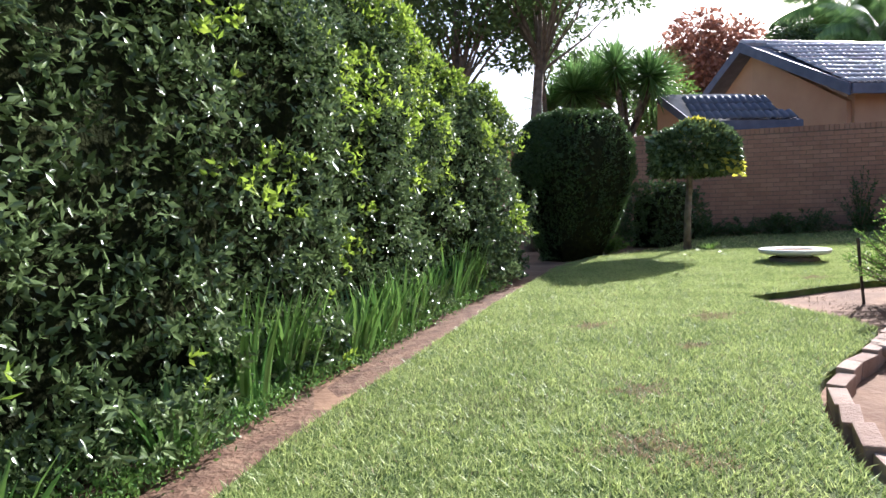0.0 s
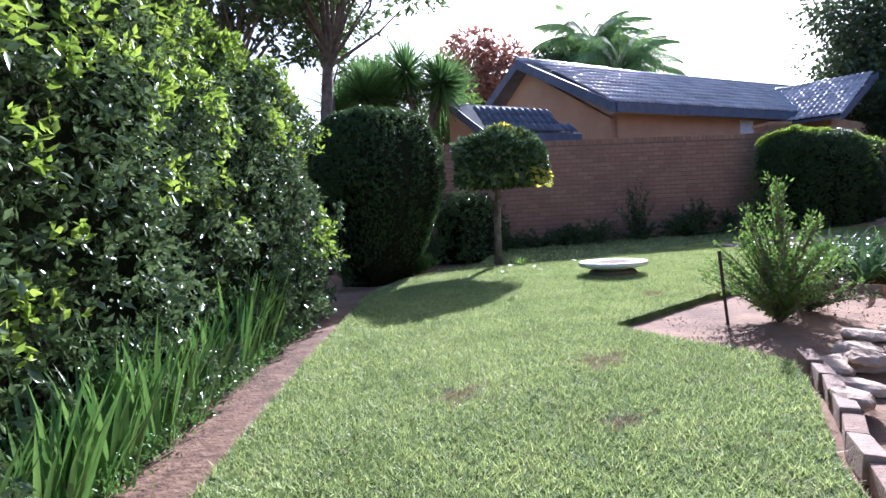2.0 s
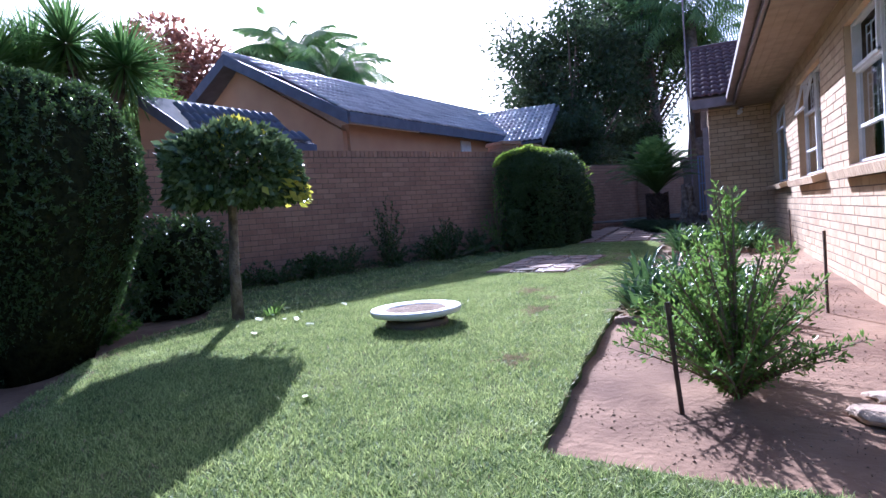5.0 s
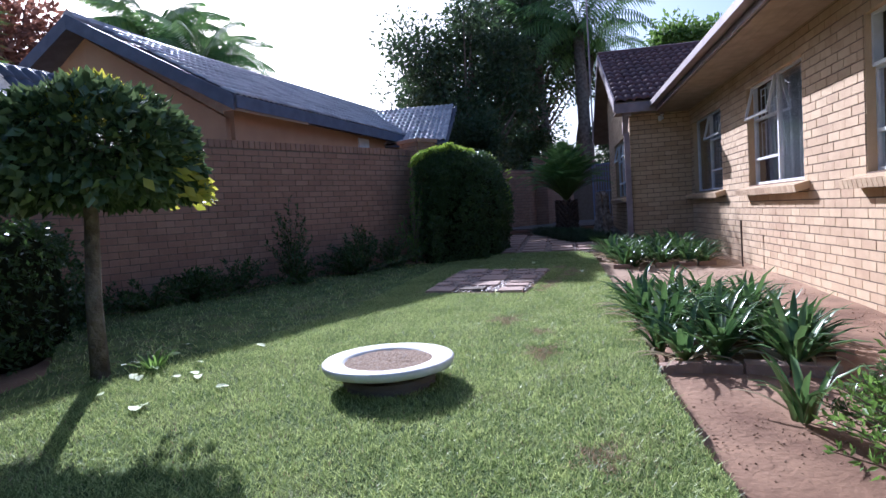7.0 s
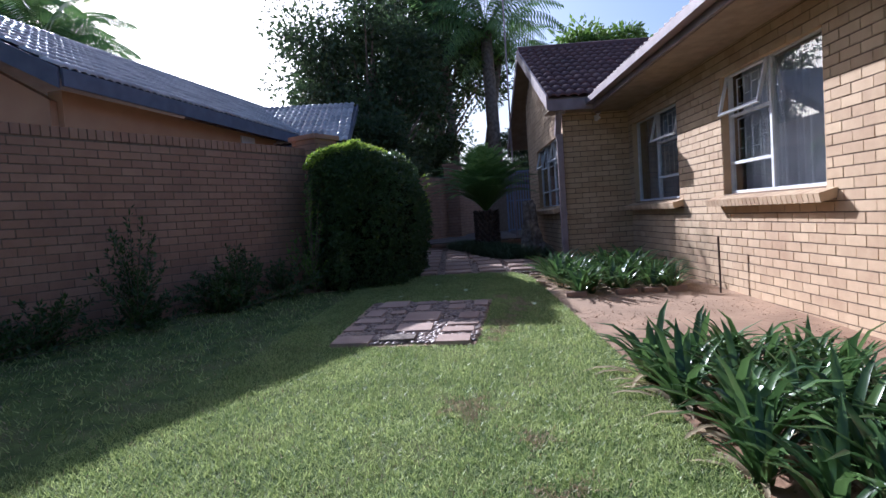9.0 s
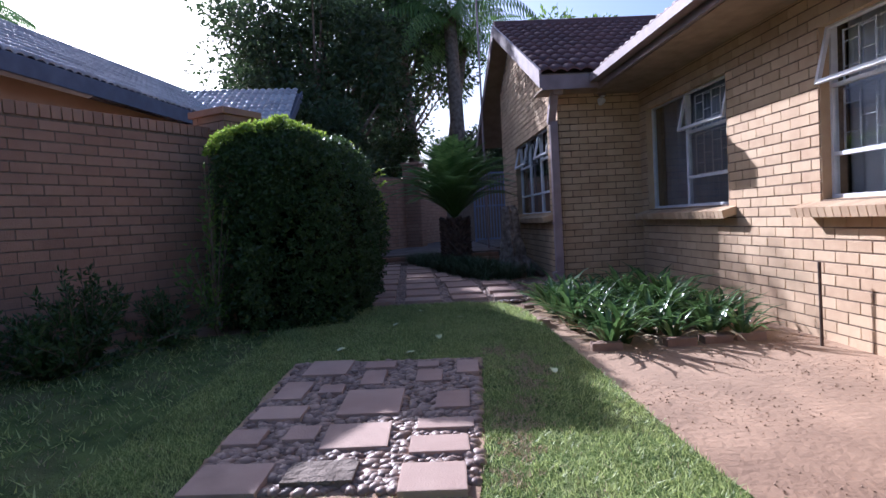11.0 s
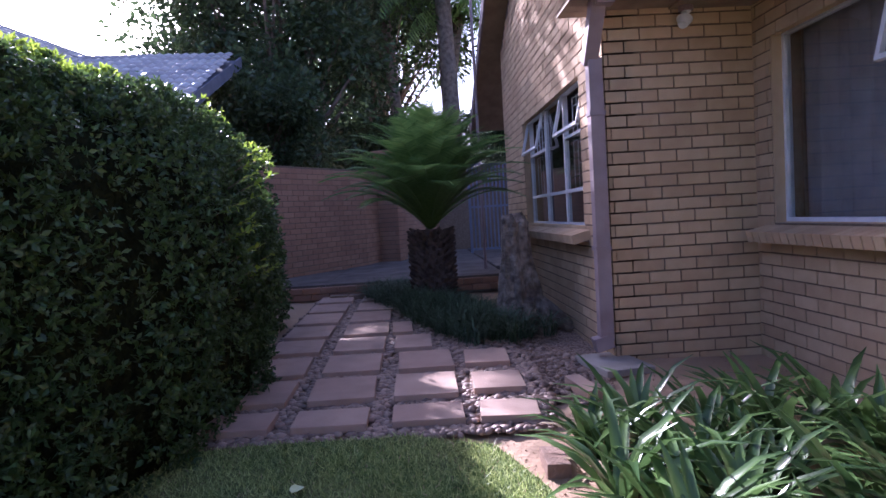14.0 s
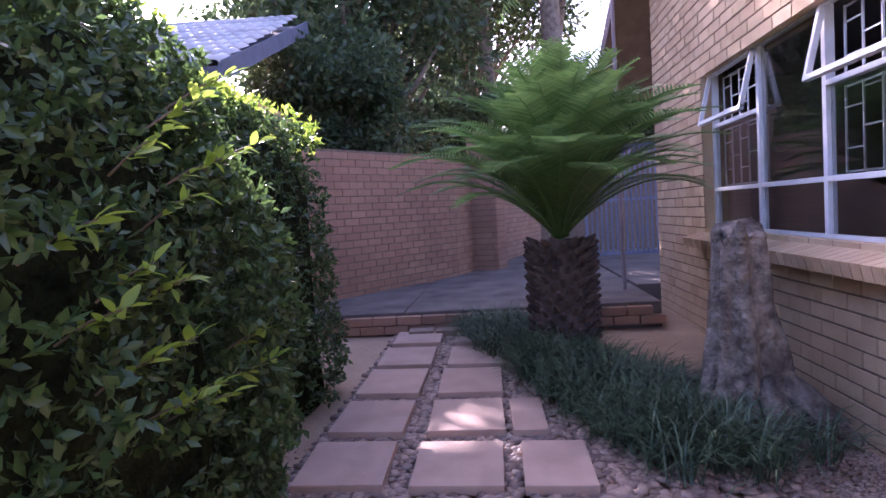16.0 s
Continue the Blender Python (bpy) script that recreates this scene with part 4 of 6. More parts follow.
vv = [bm.verts.new(q + Vector((0, 0, -0.25))) for q in g] + [bm.verts.new(q) for q in lo]
for f in ((3, 4, 1, 0), (4, 5, 2, 1)):
    bm.faces.new([vv[i] for i in f])
ex = bmesh.ops.extrude_face_region(bm, geom=bm.faces[:])
bmesh.ops.translate(bm, verts=[v for v in ex["geom"] if isinstance(v, bmesh.types.BMVert)], vec=(0.22, 0, 0))
bmesh.ops.recalc_face_normals(bm, faces=bm.faces[:])
part("wall_gable", bm, nh, M_PLASTER)
W0, W1 = EA + Vector((0.5, 0.42, 0)), EB + Vector((0, 0.42, 0))
nd = (W1 - W0).normalized()
nl = (W1 - W0).length
part("wall_front", box_bm((nl, 0.22, 3.05), (W0 + W1) / 2 * 1.0 - Vector((0, 0, 3.15 - 1.52)), turn=Matrix.Rotation(math.atan2(nd.y, nd.x), 4, "Z")), nh, M_PLASTER)
ang = math.atan2(nd.y, nd.x)
out = Vector((nd.y, -nd.x, 0))
c = W0 + nd * (nl * 0.62) + out * 0.13
part("window", box_bm((0.5, 0.04, 0.45), (c.x, c.y, 2.75), 0.01, turn=Matrix.Rotation(ang, 4, "Z")), nh, M_FRAME, "small white-framed window under the eaves")
vs, fs = [], []
rd = (RB - RA).normalized()
for i in range(34):
    p = RA + rd * 0.33 * i
    v, f = tube([p + Vector((0, 0, 0.02)), p + rd * 0.35 + Vector((0, 0, 0.035))], [0.13, 0.115], 8)
    fs += [tuple(q + len(vs) for q in gq) for gq in f]
    vs += v
part("ridge_tile", mesh_of("ridge_tiles_far", vs, fs, M_TILE2), nh, kind="stuff")

lean = thing("lean_to", "low blue-grey tiled roof of a lean-to beside the plastered gable", "outbuilding", (10.5, 14.0, 0.2))
A0, A1, A2, A3 = Vector((10.1, 13.15, 2.40)), Vector((12.2, 12.5, 2.36)), Vector((11.9, 13.75, 3.12)), Vector((9.95, 14.1, 3.12))
slab_face([A0, A1, A2, A3], 0.07, M_NFASCIA, "roof", lean)
al2 = (A1 - A0).normalized()
n2 = al2.cross(A3 - A0).normalized()
up2 = n2.cross(al2)
if up2.z < 0:
    up2 = -up2
sl2 = (A3 - A0).dot(up2)
k0, k1 = (A3 - A0).dot(al2), (A2 - A0).dot(al2)
wid = (A1 - A0).length
tiled_face(lean, A0, al2, up2, wid + 0.4, sl2, M_TILE3, False, lambda u, v: k0 * v / sl2 < u < wid + (k1 - wid) * v / sl2, w=0.30, l=0.3)
board("barge_board", A0, A3, 0.18, 0.04, M_NFASCIA, lean)
board("fascia", A0, A1, 0.18, 0.04, M_NFASCIA, lean)
bm = bmesh.new()
bq = [bm.verts.new(q) for q in ((10.2, 13.5, 0), (11.9, 13.2, 0), (11.9, 13.2, 2.35), (10.2, 13.5, 2.35), (10.0, 14.2, 0), (11.9, 13.8, 0), (11.9, 13.8, 3.0), (10.0, 14.2, 3.0))]
for f in ((0, 1, 2, 3), (5, 4, 7, 6), (4, 0, 3, 7), (1, 5, 6, 2), (3, 2, 6, 7), (0, 4, 5, 1)):
    bm.faces.new([bq[i] for i in f])
part("wall", bm, lean, M_PLASTER)

nh2 = thing("neighbour_house", "second house beyond the wall, only its dark grey tiled roof showing", "house", (22, 13, 0.3))
B0, B1, B2, B3 = Vector((19.6, 14.8, 2.9)), Vector((20.0, 10.35, 2.9)), Vector((23.6, 10.6, 4.4)), Vector((22.9, 14.9, 4.4))
slab_face([B0, B1, B2, B3], 0.07, M_NFASCIA, "roof", nh2)
al3 = (B1 - B0).normalized()
n3 = al3.cross(B3 - B0).normalized()
up3 = n3.cross(al3)
if up3.z < 0:
    up3 = -up3
sl3 = (B2 - B1).dot(up3)
off3 = (B3 - B0).dot(al3)
wid3 = (B1 - B0).length
end3 = (B2 - B0).dot(al3)
tiled_face(nh2, B0, al3, up3, 6, sl3, M_TILE2, False, lambda u, v: off3 * v / sl3 - 0.2 < u < wid3 + (end3 - wid3) * v / sl3, w=0.30, l=0.33)
board("barge_board", B1 + Vector((0, -0.02, 0.05)), B2 + Vector((0, -0.02, 0.06)), 0.2, 0.04, M_NFASCIA, nh2)
part("wall", box_bm((3.2, 4.0, 2.9), (22.2, 12.8, 1.5)), nh2, M_PLASTER)


# ---- hedges and plants ----
hedge("hedge", "tall untrimmed glossy-leaved hedge beside the lawn with bright leaves of young shoots and painted back-lit rims", "hedge",
      [(-1.6, 0.8, 2.5), (-0.4, 3.4, 2.5), (0.75, 5.3, 2.45), (1.9, 7.05, 2.5), (2.9, 8.35, 2.42), (3.98, 9.42, 2.22)], 0.62, 210000, 0.047, M_HEDGE, M_HEDGE_BRIGHT, 0.16, 21, 3.5, 0.32, 0.15, new_level=0.14,
      new_top=0.6, core_in=0.40)
mushroom = hedge("clipped_hedge", "dark clipped hedge with a flat top that overhangs its narrower foot", "hedge",
                 [(5.98, 10.84, 2.18), (6.36, 10.98, 2.18)], 0.72, 70000, 0.032, M_DARKLEAF, None, 0, 22, 4.6, 0.06, 0.03, core_in=0.05)
for child in mushroom.children:
    for v in child.data.vertices:
        h = (v.co.z - ground(5.9, 10.33)) / 2.05
        f = min(1.0, 0.50 + 0.50 * max(0.0, (h - 0.05) / 0.55) ** 0.8)
        v.co.x, v.co.y = 6.16 + (v.co.x - 6.16) * f, 11.10 + (v.co.y - 11.10) * f
# on these two hedges the bright crest leaves paint the rim lit from behind
hedge("clipped_hedge", "rounded dark hedge against the wall, back-lit rim coloured yellow-green on top", "hedge",
      [(14.88, 9.28, 1.96), (15.82, 9.14, 1.90)], 0.74, 100000, 0.033, M_DARKLEAF, M_HEDGE_BRIGHT, 0.26, 23, 4.0, 0.15, 0.07, new_top=3.4, core_in=0.20, new_level=0.62, slim=0.5)
hedge("clipped_hedge", "second dark hedge behind the rounded one along the paved path", "hedge",
      [(17.15, 9.50, 1.80), (17.95, 9.42, 1.80)], 0.60, 30000, 0.040, M_DARKLEAF, M_HEDGE_BRIGHT, 0.2, 24, 5.0, 0.09, 0.06, new_top=3.4, core_in=0.12, new_level=0.78)


def standard_tree():
    t = thing("standard_tree", "small standard tree with flat yellow-tipped crown over a slim trunk", "tree", (7.9, 10.5, ground(7.9, 10.5)))
    z = ground(7.9, 10.5)
    part("trunk", mesh_of("standard_trunk", *tube([(7.87, 10.52, z - 0.05), (7.88, 10.52, z + 0.5), (7.9, 10.5, z + 1.0), (7.9, 10.48, z + 1.5)], [0.06, 0.05, 0.045, 0.04], 8, 0.1), M_BARK, True), t)
    shapes = []
    r = np.random.default_rng(5)
    for k in range(9):
        w = k * 0.7
        shapes.append(tube([(7.9, 10.5, z + 1.15), (7.9 + 0.25 * math.cos(w), 10.5 + 0.25 * math.sin(w), z + 1.4), (7.9 + 0.55 * math.cos(w), 10.5 + 0.55 * math.sin(w), z + 1.62)], [0.022, 0.016, 0.008], 5))
    part("branch", mesh_of("standard_branches", *join_shapes(shapes), M_BARK), t)
    n = 8200
    d = unit(r.normal(size=(n, 3)))
    rad = 0.55 + 0.45 * r.random(n) ** 0.4
    boxy = (np.abs(d) ** 3).sum(1, keepdims=True) ** (1 / 3)
    p = d / boxy * rad[:, None] * [0.58, 0.60, 0.36]
    p[:, 2] -= 0.30 * (p[:, 0] ** 2 + p[:, 1] ** 2)
    p = p * (1 + lump(p, 0.25, 2.5, 3.0))[:, None] + [7.93, 10.46, z + 1.53]
    part("foliage", leaves("standard_leaves", p, d + [0, 0, -0.3], 0.085, M_HEDGE, 0.6, 0.9, r=r), t)
    m = 1100
    d = unit(r.normal(size=(m, 3)))
    rimmed = np.abs(r.normal(size=m)) * 0.5
    ang = r.random(m) * 2 * math.pi
    high = np.where(r.random(m) < 0.75, 0.75 + 0.25 * r.random(m), r.random(m))
    ang = np.where(high < 0.7, r.normal(size=m) * 0.5 - 0.9, ang)
    p = np.stack([0.65 * np.cos(ang) * (1 - 0.85 * high ** 2), 0.66 * np.sin(ang) * (1 - 0.85 * high ** 2), 0.38 * high - 0.42 * (1 - high)], 1)
    p = p * (1 + lump(p, 0.25, 2.5, 3.0))[:, None] + [7.93, 10.46, z + 1.54]
    part("young_growth", leaves("standard_new_leaves", p, p - [7.93, 10.46, z + 1.6], 0.085, M_YELLOW, 0.6, 0.8, r=r), t, label="yellow-green young leaves")


standard_tree()


def strap_plant(name, label, x, y, count, length, width, mat, bend=0.9, seed=1, lift=0.55, group="", radius=0.06, seg=4, dry=0):
    r = np.random.default_rng(seed)
    z = ground(x, y) - 0.03
    t = thing(name, label, "plant", (x, y, z), group)
    ang = r.random(count) * 2 * math.pi
    ways = np.stack([np.cos(ang) * lift * r.random(count), np.sin(ang) * lift * r.random(count), np.ones(count)], 1)
    roots = np.stack([x + radius * np.cos(ang) * r.random(count), y + radius * np.sin(ang) * r.random(count), np.full(count, z)], 1)
    part("leaves", strips("strap_leaves", roots, ways, length, width, mat, bend, seg, r=r), t)
    if dry:
        w = r.random(dry) * 2 * math.pi
        low = np.stack([np.cos(w), np.sin(w), np.full(dry, 0.45)], 1)
        at = np.stack([x + radius * np.cos(w), y + radius * np.sin(w), np.full(dry, z + 0.03)], 1)
        part("withered_leaves", strips("withered_leaves", at, low, length * 0.75, width * 0.7, M_STRAWLEAF, 1.6, 4, r=r), t, label="withered straw-coloured lower leaves")
    return t


def flat_sheet(name, poly, lift, mat, label, category, step=0.14):
    ring = smooth_ring(poly, step, 0.03)
    bm = bmesh.new()
    f = bm.faces.new([bm.verts.new((x, y, ground(x, y) + lift)) for x, y in ring])
    if f.normal.z < 0:
        f.normal_flip()
    bmesh.ops.triangulate(bm, faces=[f])
    bmesh.ops.recalc_face_normals(bm, faces=bm.faces[:])
    for q in bm.faces:
        if q.normal.z < 0:
            q.normal_flip()
    return tagged(part(name, bm, None, mat), label, category, kind="structure")


# irises and weeds along the hedge's foot
r_iris = random.Random(9)
edge = [(0.35, 3.3), (0.95, 4.45), (1.35, 5.15), (1.75, 5.8), (2.35, 6.6), (3.05, 7.55), (3.65, 8.3), (4.1, 8.85)]
proto = [strap_plant("iris_clump", "clump of upright green iris leaves at the foot of the hedge", 0, 0, 26, 0.5, 0.022, M_IRIS, 0.25, s, 0.35, "irises along the hedge", 0.12) for s in (1, 2, 3)]
done = 0
for (x0, y0), (x1, y1) in zip(edge, edge[1:]):
    k = int(math.hypot(x1 - x0, y1 - y0) / 0.16)
    for i in range(k):
        f = i / k
        x, y = x0 + (x1 - x0) * f + r_iris.uniform(-0.17, 0.03), y0 + (y1 - y0) * f + r_iris.uniform(-0.03, 0.15)
        tall = 1.0 if y > 5.6 else 0.6
        if y < 5.6 and r_iris.random() < 0.55:
            continue
        m = pose(x, y, ground(x, y) - 0.05, 0, 0, r_iris.uniform(0, 360)) @ Matrix.Diagonal((1, 1, tall * r_iris.uniform(0.75, 1.15), 1))
        c = copy_thing(proto[done % 3], m)
        c.scale = (1, 1, tall * r_iris.uniform(0.75, 1.15))
        done += 1
for p in proto:
    for ch in list(p.children):
        bpy.data.objects.remove(ch)
    bpy.data.objects.remove(p)


def low_weeds(name, label, pts_xy, spread, count, size, mat, high, seed):
    r = np.random.default_rng(seed)
    pts = np.array(pts_xy, float)
    k = r.integers(0, len(pts) - 1, count) if len(pts) > 1 else np.zeros(count, int)
    f = r.random(count)[:, None]
    nxt = pts[np.minimum(k + 1, len(pts) - 1)]
    p2 = pts[k] * (1 - f) + nxt * f + r.normal(size=(count, 2)) * spread
    z = ground_n(p2[:, 0], p2[:, 1]) - 0.03 + high * r.random(count) ** 1.3
    p = np.stack([p2[:, 0], p2[:, 1], z], 1)
    t = thing(name, label, "plant", (pts[0][0], pts[0][1], ground(*pts[0])), kind="stuff")
    part("leaves", leaves("weed_leaves", p, r.normal(size=(count, 3)) * 0.4 + [0, 0, 0.8], size, mat, 0.5, 0.8, r=r), t, kind="stuff")
    return t


low_weeds("ground_cover", "low leafy weeds creeping along the foot of the hedge", [(x - 0.2, y + 0.12) for x, y in edge[:5]], 0.10, 4200, 0.028, M_IRIS, 0.16, 4)
low_weeds("ground_cover", "thick leafy weeds spilling from under the hedge", [(x - 0.30, y + 0.16) for x, y in edge[:5]], 0.13, 14000, 0.026, M_HEDGE, 0.24, 6)
low_weeds("ground_cover", "low leafy weeds in the shade under the hedge", [(x - 0.3, y + 0.2) for x, y in edge], 0.13, 3500, 0.035, M_HEDGE, 0.22, 5)


# darker soil of the bed under the hedge
flat_sheet("bed_soil", [(0.3, 1.0), (1.3, 3.2), (2.2, 4.9), (3.2, 6.4), (4.2, 7.8), (4.8, 8.5), (3.2, 9.2), (1.0, 6.2), (-0.6, 3.0), (-1.2, 1.0)], 0.004 - SOIL, M_BEDSOIL, "dark red-brown bed soil with crumbs under the hedge", "ground", 0.3)


# clivias in the beds
def clivia_bed(label, group, spots, seed, size=1.0):
    r = random.Random(seed)
    protos = [strap_plant("lily_plant", label, 0, 0, 22, 0.47 * size, 0.046, M_STRAP, 1.05, s + seed, 0.9, group, 0.05, dry=5) for s in range(3)]
    for i, (x, y) in enumerate(spots):
        c = copy_thing(protos[i % 3], pose(x, y, ground(x, y) - 0.05, 0, 0, r.uniform(0, 360)))
        q = r.uniform(0.75, 1.1)
        c.scale = (q, q, q)
    for p in protos:
        for ch in list(p.children):
            bpy.data.objects.remove(ch)
        bpy.data.objects.remove(p)


def scatter(x0, x1, y0, y1, gap, seed):
    r = random.Random(seed)
    out, x = [], x0
    while x < x1:
        y = y0
        while y < y1:
            out.append((x + r.uniform(-0.3, 0.3) * gap, y + r.uniform(-0.3, 0.3) * gap))
            y += gap
        x += gap
    return out


clivia_bed("arching dark green lily leaves in the brick-edged bed by the wall", "lilies in the corner bed", scatter(13.15, 15.0, 5.5, 6.85, 0.30, 1), 31)
clivia_bed("arching green clump of lily leaves in the bed beside the lawn", "lilies in the middle bed", scatter(8.32, 9.95, 5.98, 6.85, 0.27, 2), 41, 0.9)


def shrub(name, label, x, y, high, wide, stems, count, size, mat, seed, lean=0.25, slim=0.4):
    r = np.random.default_rng(seed)
    z = ground(x, y) - 0.05
    t = thing(name, label, "shrub", (x, y, z))
    shapes, pts, ways = [], [], []
    for k in range(stems):
        w = r.random() * 2 * math.pi
        q = r.random() ** 0.7
        tall = high * (1 - 0.72 * q) * (0.8 + 0.3 * r.random())
        end = np.array([math.cos(w) * wide * q, math.sin(w) * wide * q, tall])
        path = [np.array([x, y, z]) + end * f * [f ** 0.5, f ** 0.5, 1] for f in (0.01, 0.3, 0.6, 0.85, 1.0)]
        shapes.append(tube(path, [0.010, 0.008, 0.006, 0.004, 0.002], 4))
        n = count // stems
        f = 0.15 + 0.85 * r.random(n)
        pa = np.array(path)
        fs = np.array([0.01, 0.3, 0.6, 0.85, 1.0])
        pp = np.stack([np.interp(f, fs, pa[:, c]) for c in range(3)], 1)
        d = unit(r.normal(size=(n, 3)) + [0, 0, 0.5])
        pts.append(pp + d * 0.03 * r.random((n, 1)))
        ways.append(d + end / np.linalg.norm(end) * 0.7)
    part("stem", mesh_of("stem", *join_shapes(shapes), M_TWIG), t)
    part("foliage", leaves("shrub_leaves", np.concatenate(pts), np.concatenate(ways), size, mat, slim, 0.5, r=r), t)
    return t


shrub("shrub", "loose grey-green shrub with upright shoots on bare soil", 6.50, 6.14, 1.06, 0.56, 80, 9500, 0.032, M_LIGHTLEAF, 51)
shrub("shrub", "low spreading shrub beside the taller one on the bare soil", 7.0, 6.15, 0.48, 0.42, 34, 3600, 0.032, M_HEDGE, 52)
strap_plant("lily_plant", "arching green clump of lily leaves behind the loose shrub", 7.38, 6.45, 20, 0.36, 0.034, M_STRAP, 0.9, 57, 0.8, dry=3)
WALL_A, WALL_B = Vector((13.9, 10.25, 0)), Vector((8.6, 13.4, 0))
r_w = random.Random(19)
for k in range(15):
    q = WALL_A.lerp(WALL_B, min(1.0, max(0.0, (k + r_w.uniform(-0.45, 0.45)) / 14)))
    shrub("shrub", "thin dark leafy shrub growing close before the garden wall", q.x - r_w.uniform(0, 0.15), q.y - r_w.uniform(0, 0.25), r_w.choice((0.45, 0.6, 0.8, 1.25)), r_w.uniform(0.5, 0.85), 22, 1900, 0.05,
          M_DARKLEAF, 200 + k)
shrub("shrub", "small pale-flowered shrub at the foot of the clipped hedge", 6.98, 11.30, 0.42, 0.35, 30, 3000, 0.05, M_LIGHTLEAF, 53)
strap_plant("spider_plant", "small tuft of pale strap leaves beside the standard tree's foot", 8.05, 10.25, 40, 0.2, 0.014, M_LIGHTLEAF, 1.0, 54, 0.9)
shrub("shrub", "climbing rose sprays with pale leaves before the garden wall", 14.18, 9.88, 1.75, 0.34, 22, 900, 0.06, M_LIGHTLEAF, 55)

# ---- birdbath dish lying on the lawn ----
BX, BY = 7.78, 8.49
bz = ground(BX, BY) + 0.038
bath = thing("birdbath_dish", "round white-painted concrete dish filled with dry sand on the lawn", "birdbath", (BX, BY, bz))
prof = [(0.0, 0.0), (0.15, 0.0), (0.19, 0.03), (0.31, 0.045), (0.384, 0.066), (0.395, 0.088), (0.395, 0.104), (0.388, 0.111), (0.378, 0.113), (0.30, 0.108), (0.27, 0.102), (0.262, 0.092), (0.24, 0.08), (0.0, 0.08)]
# the foot's dark colour also stands for the shade below the rim
part("foot", mesh_of("dish_foot", *tube([(BX, BY, bz - 0.06), (BX, BY, bz - 0.01), (BX, BY, bz + 0.012)], [0.27, 0.265, 0.25], 32), M_SHADECON), bath, label="concrete foot darkened for the shade under the dish")
prof = [(rr * 0.968, zz) for rr, zz in prof]
vs, fs, n = [], [], 48
for rr, zz in prof:
    for k in range(n):
        w = 2 * math.pi * k / n
        vs.append((BX + rr * math.cos(w), BY + rr * math.sin(w), bz + zz))
for i in range(len(prof) - 1):
    for k in range(n):
        fs.append((i * n + k, i * n + (k + 1) % n, (i + 1) * n + (k + 1) % n, (i + 1) * n + k))
part("dish", mesh_of("dish", vs, fs, M_WHITE, True), bath)
vs = [(BX, BY, bz + 0.100)]
for j in range(1, 9):
    for k in range(n):
        w = 2 * math.pi * k / n
        q = 0.254 * j / 8
        vs.append((BX + q * math.cos(w), BY + q * math.sin(w), bz + 0.096 + 0.010 * noise.noise(Vector((q * 20 * math.cos(w), q * 20 * math.sin(w), 0)))))
fs = [(0, 1 + k, 1 + (k + 1) % n) for k in range(n)]
for j in range(7):
    fs += [(1 + j * n + k, 1 + (j + 1) * n + k, 1 + (j + 1) * n + (k + 1) % n, 1 + j * n + (k + 1) % n) for k in range(n)]
part("sand", mesh_of("dish_sand", vs, fs, M_GRIT, True), bath, label="brown gritty sand")

# ---- stakes ----
for x, y, h, lx, ly, lab in ((6.26, 6.38, 0.52, -0.03, 0.04, "thin rusty steel stake leaning in the bare soil"), (8.62, 5.43, 0.62, 0.01, 0.0, "thin dark steel stake standing in the soil before the wall"),
                             (12.75, 5.18, 0.60, 0.01, 0.0, "thin steel stake standing close to the brick wall")):
    z = ground(x, y) - 0.1
    s = thing("steel_stake", lab, "stake", (x, y, z))
    part("rod", mesh_of("rod", *tube([(x, y, z), (x + lx / 2, y + ly / 2, z + h / 2), (x + lx, y + ly, z + h + 0.05)], [0.011, 0.011, 0.012], 8), M_METAL), s)


# ---- edging bricks, stones and paving ----
def loose_brick(x, y, turn, label, tilt=0.0, size=(0.222, 0.106, 0.07), dz=0.0, group="edging bricks of the beds", mat=M_EDGEBRICK, name="edging_brick"):
    b = new(name, LOOSE.setdefault((size, mat.name), loose_mesh(size, mat, name)))
    b.matrix_basis = pose(x, y, ground(x, y) - SOIL + size[2] / 2 - 0.012 + dz, tilt, tilt * 0.6, turn)
    return tagged(b, label, "brick" if name == "edging_brick" else "paving slab", group)


def loose_mesh(size, mat, name):
    bm = box_bm(size, bevel=min(0.008, size[2] * 0.2))
    me = bpy.data.meshes.new(name)
    bm.to_mesh(me)
    bm.free()
    me.materials.append(mat)
    return me


LOOSE = {}
r_e = random.Random(12)
ringline = [(5.42, 5.60), (5.12, 5.40), (4.84, 5.25), (4.38, 5.03), (4.10, 4.84), (3.87, 4.58), (3.68, 4.33), (3.54, 4.08), (3.50, 3.7), (3.62, 3.1), (4.0, 2.45)]
run_l = 0.0
for (x0, y0), (x1, y1) in zip(ringline, ringline[1:]):
    L = math.hypot(x1 - x0, y1 - y0)
    while run_l < L:
        f = run_l / L
        loose_brick(x0 + (x1 - x0) * f + 0.03, y0 + (y1 - y0) * f - 0.05, math.degrees(math.atan2(y1 - y0, x1 - x0)) + r_e.uniform(-6, 6), "weathered brick laid end to end round the sunken soil bed",
                    r_e.uniform(-4, 4), (0.222, 0.072, 0.10), r_e.uniform(0.0, 0.02))
        run_l += 0.232
    run_l -= L
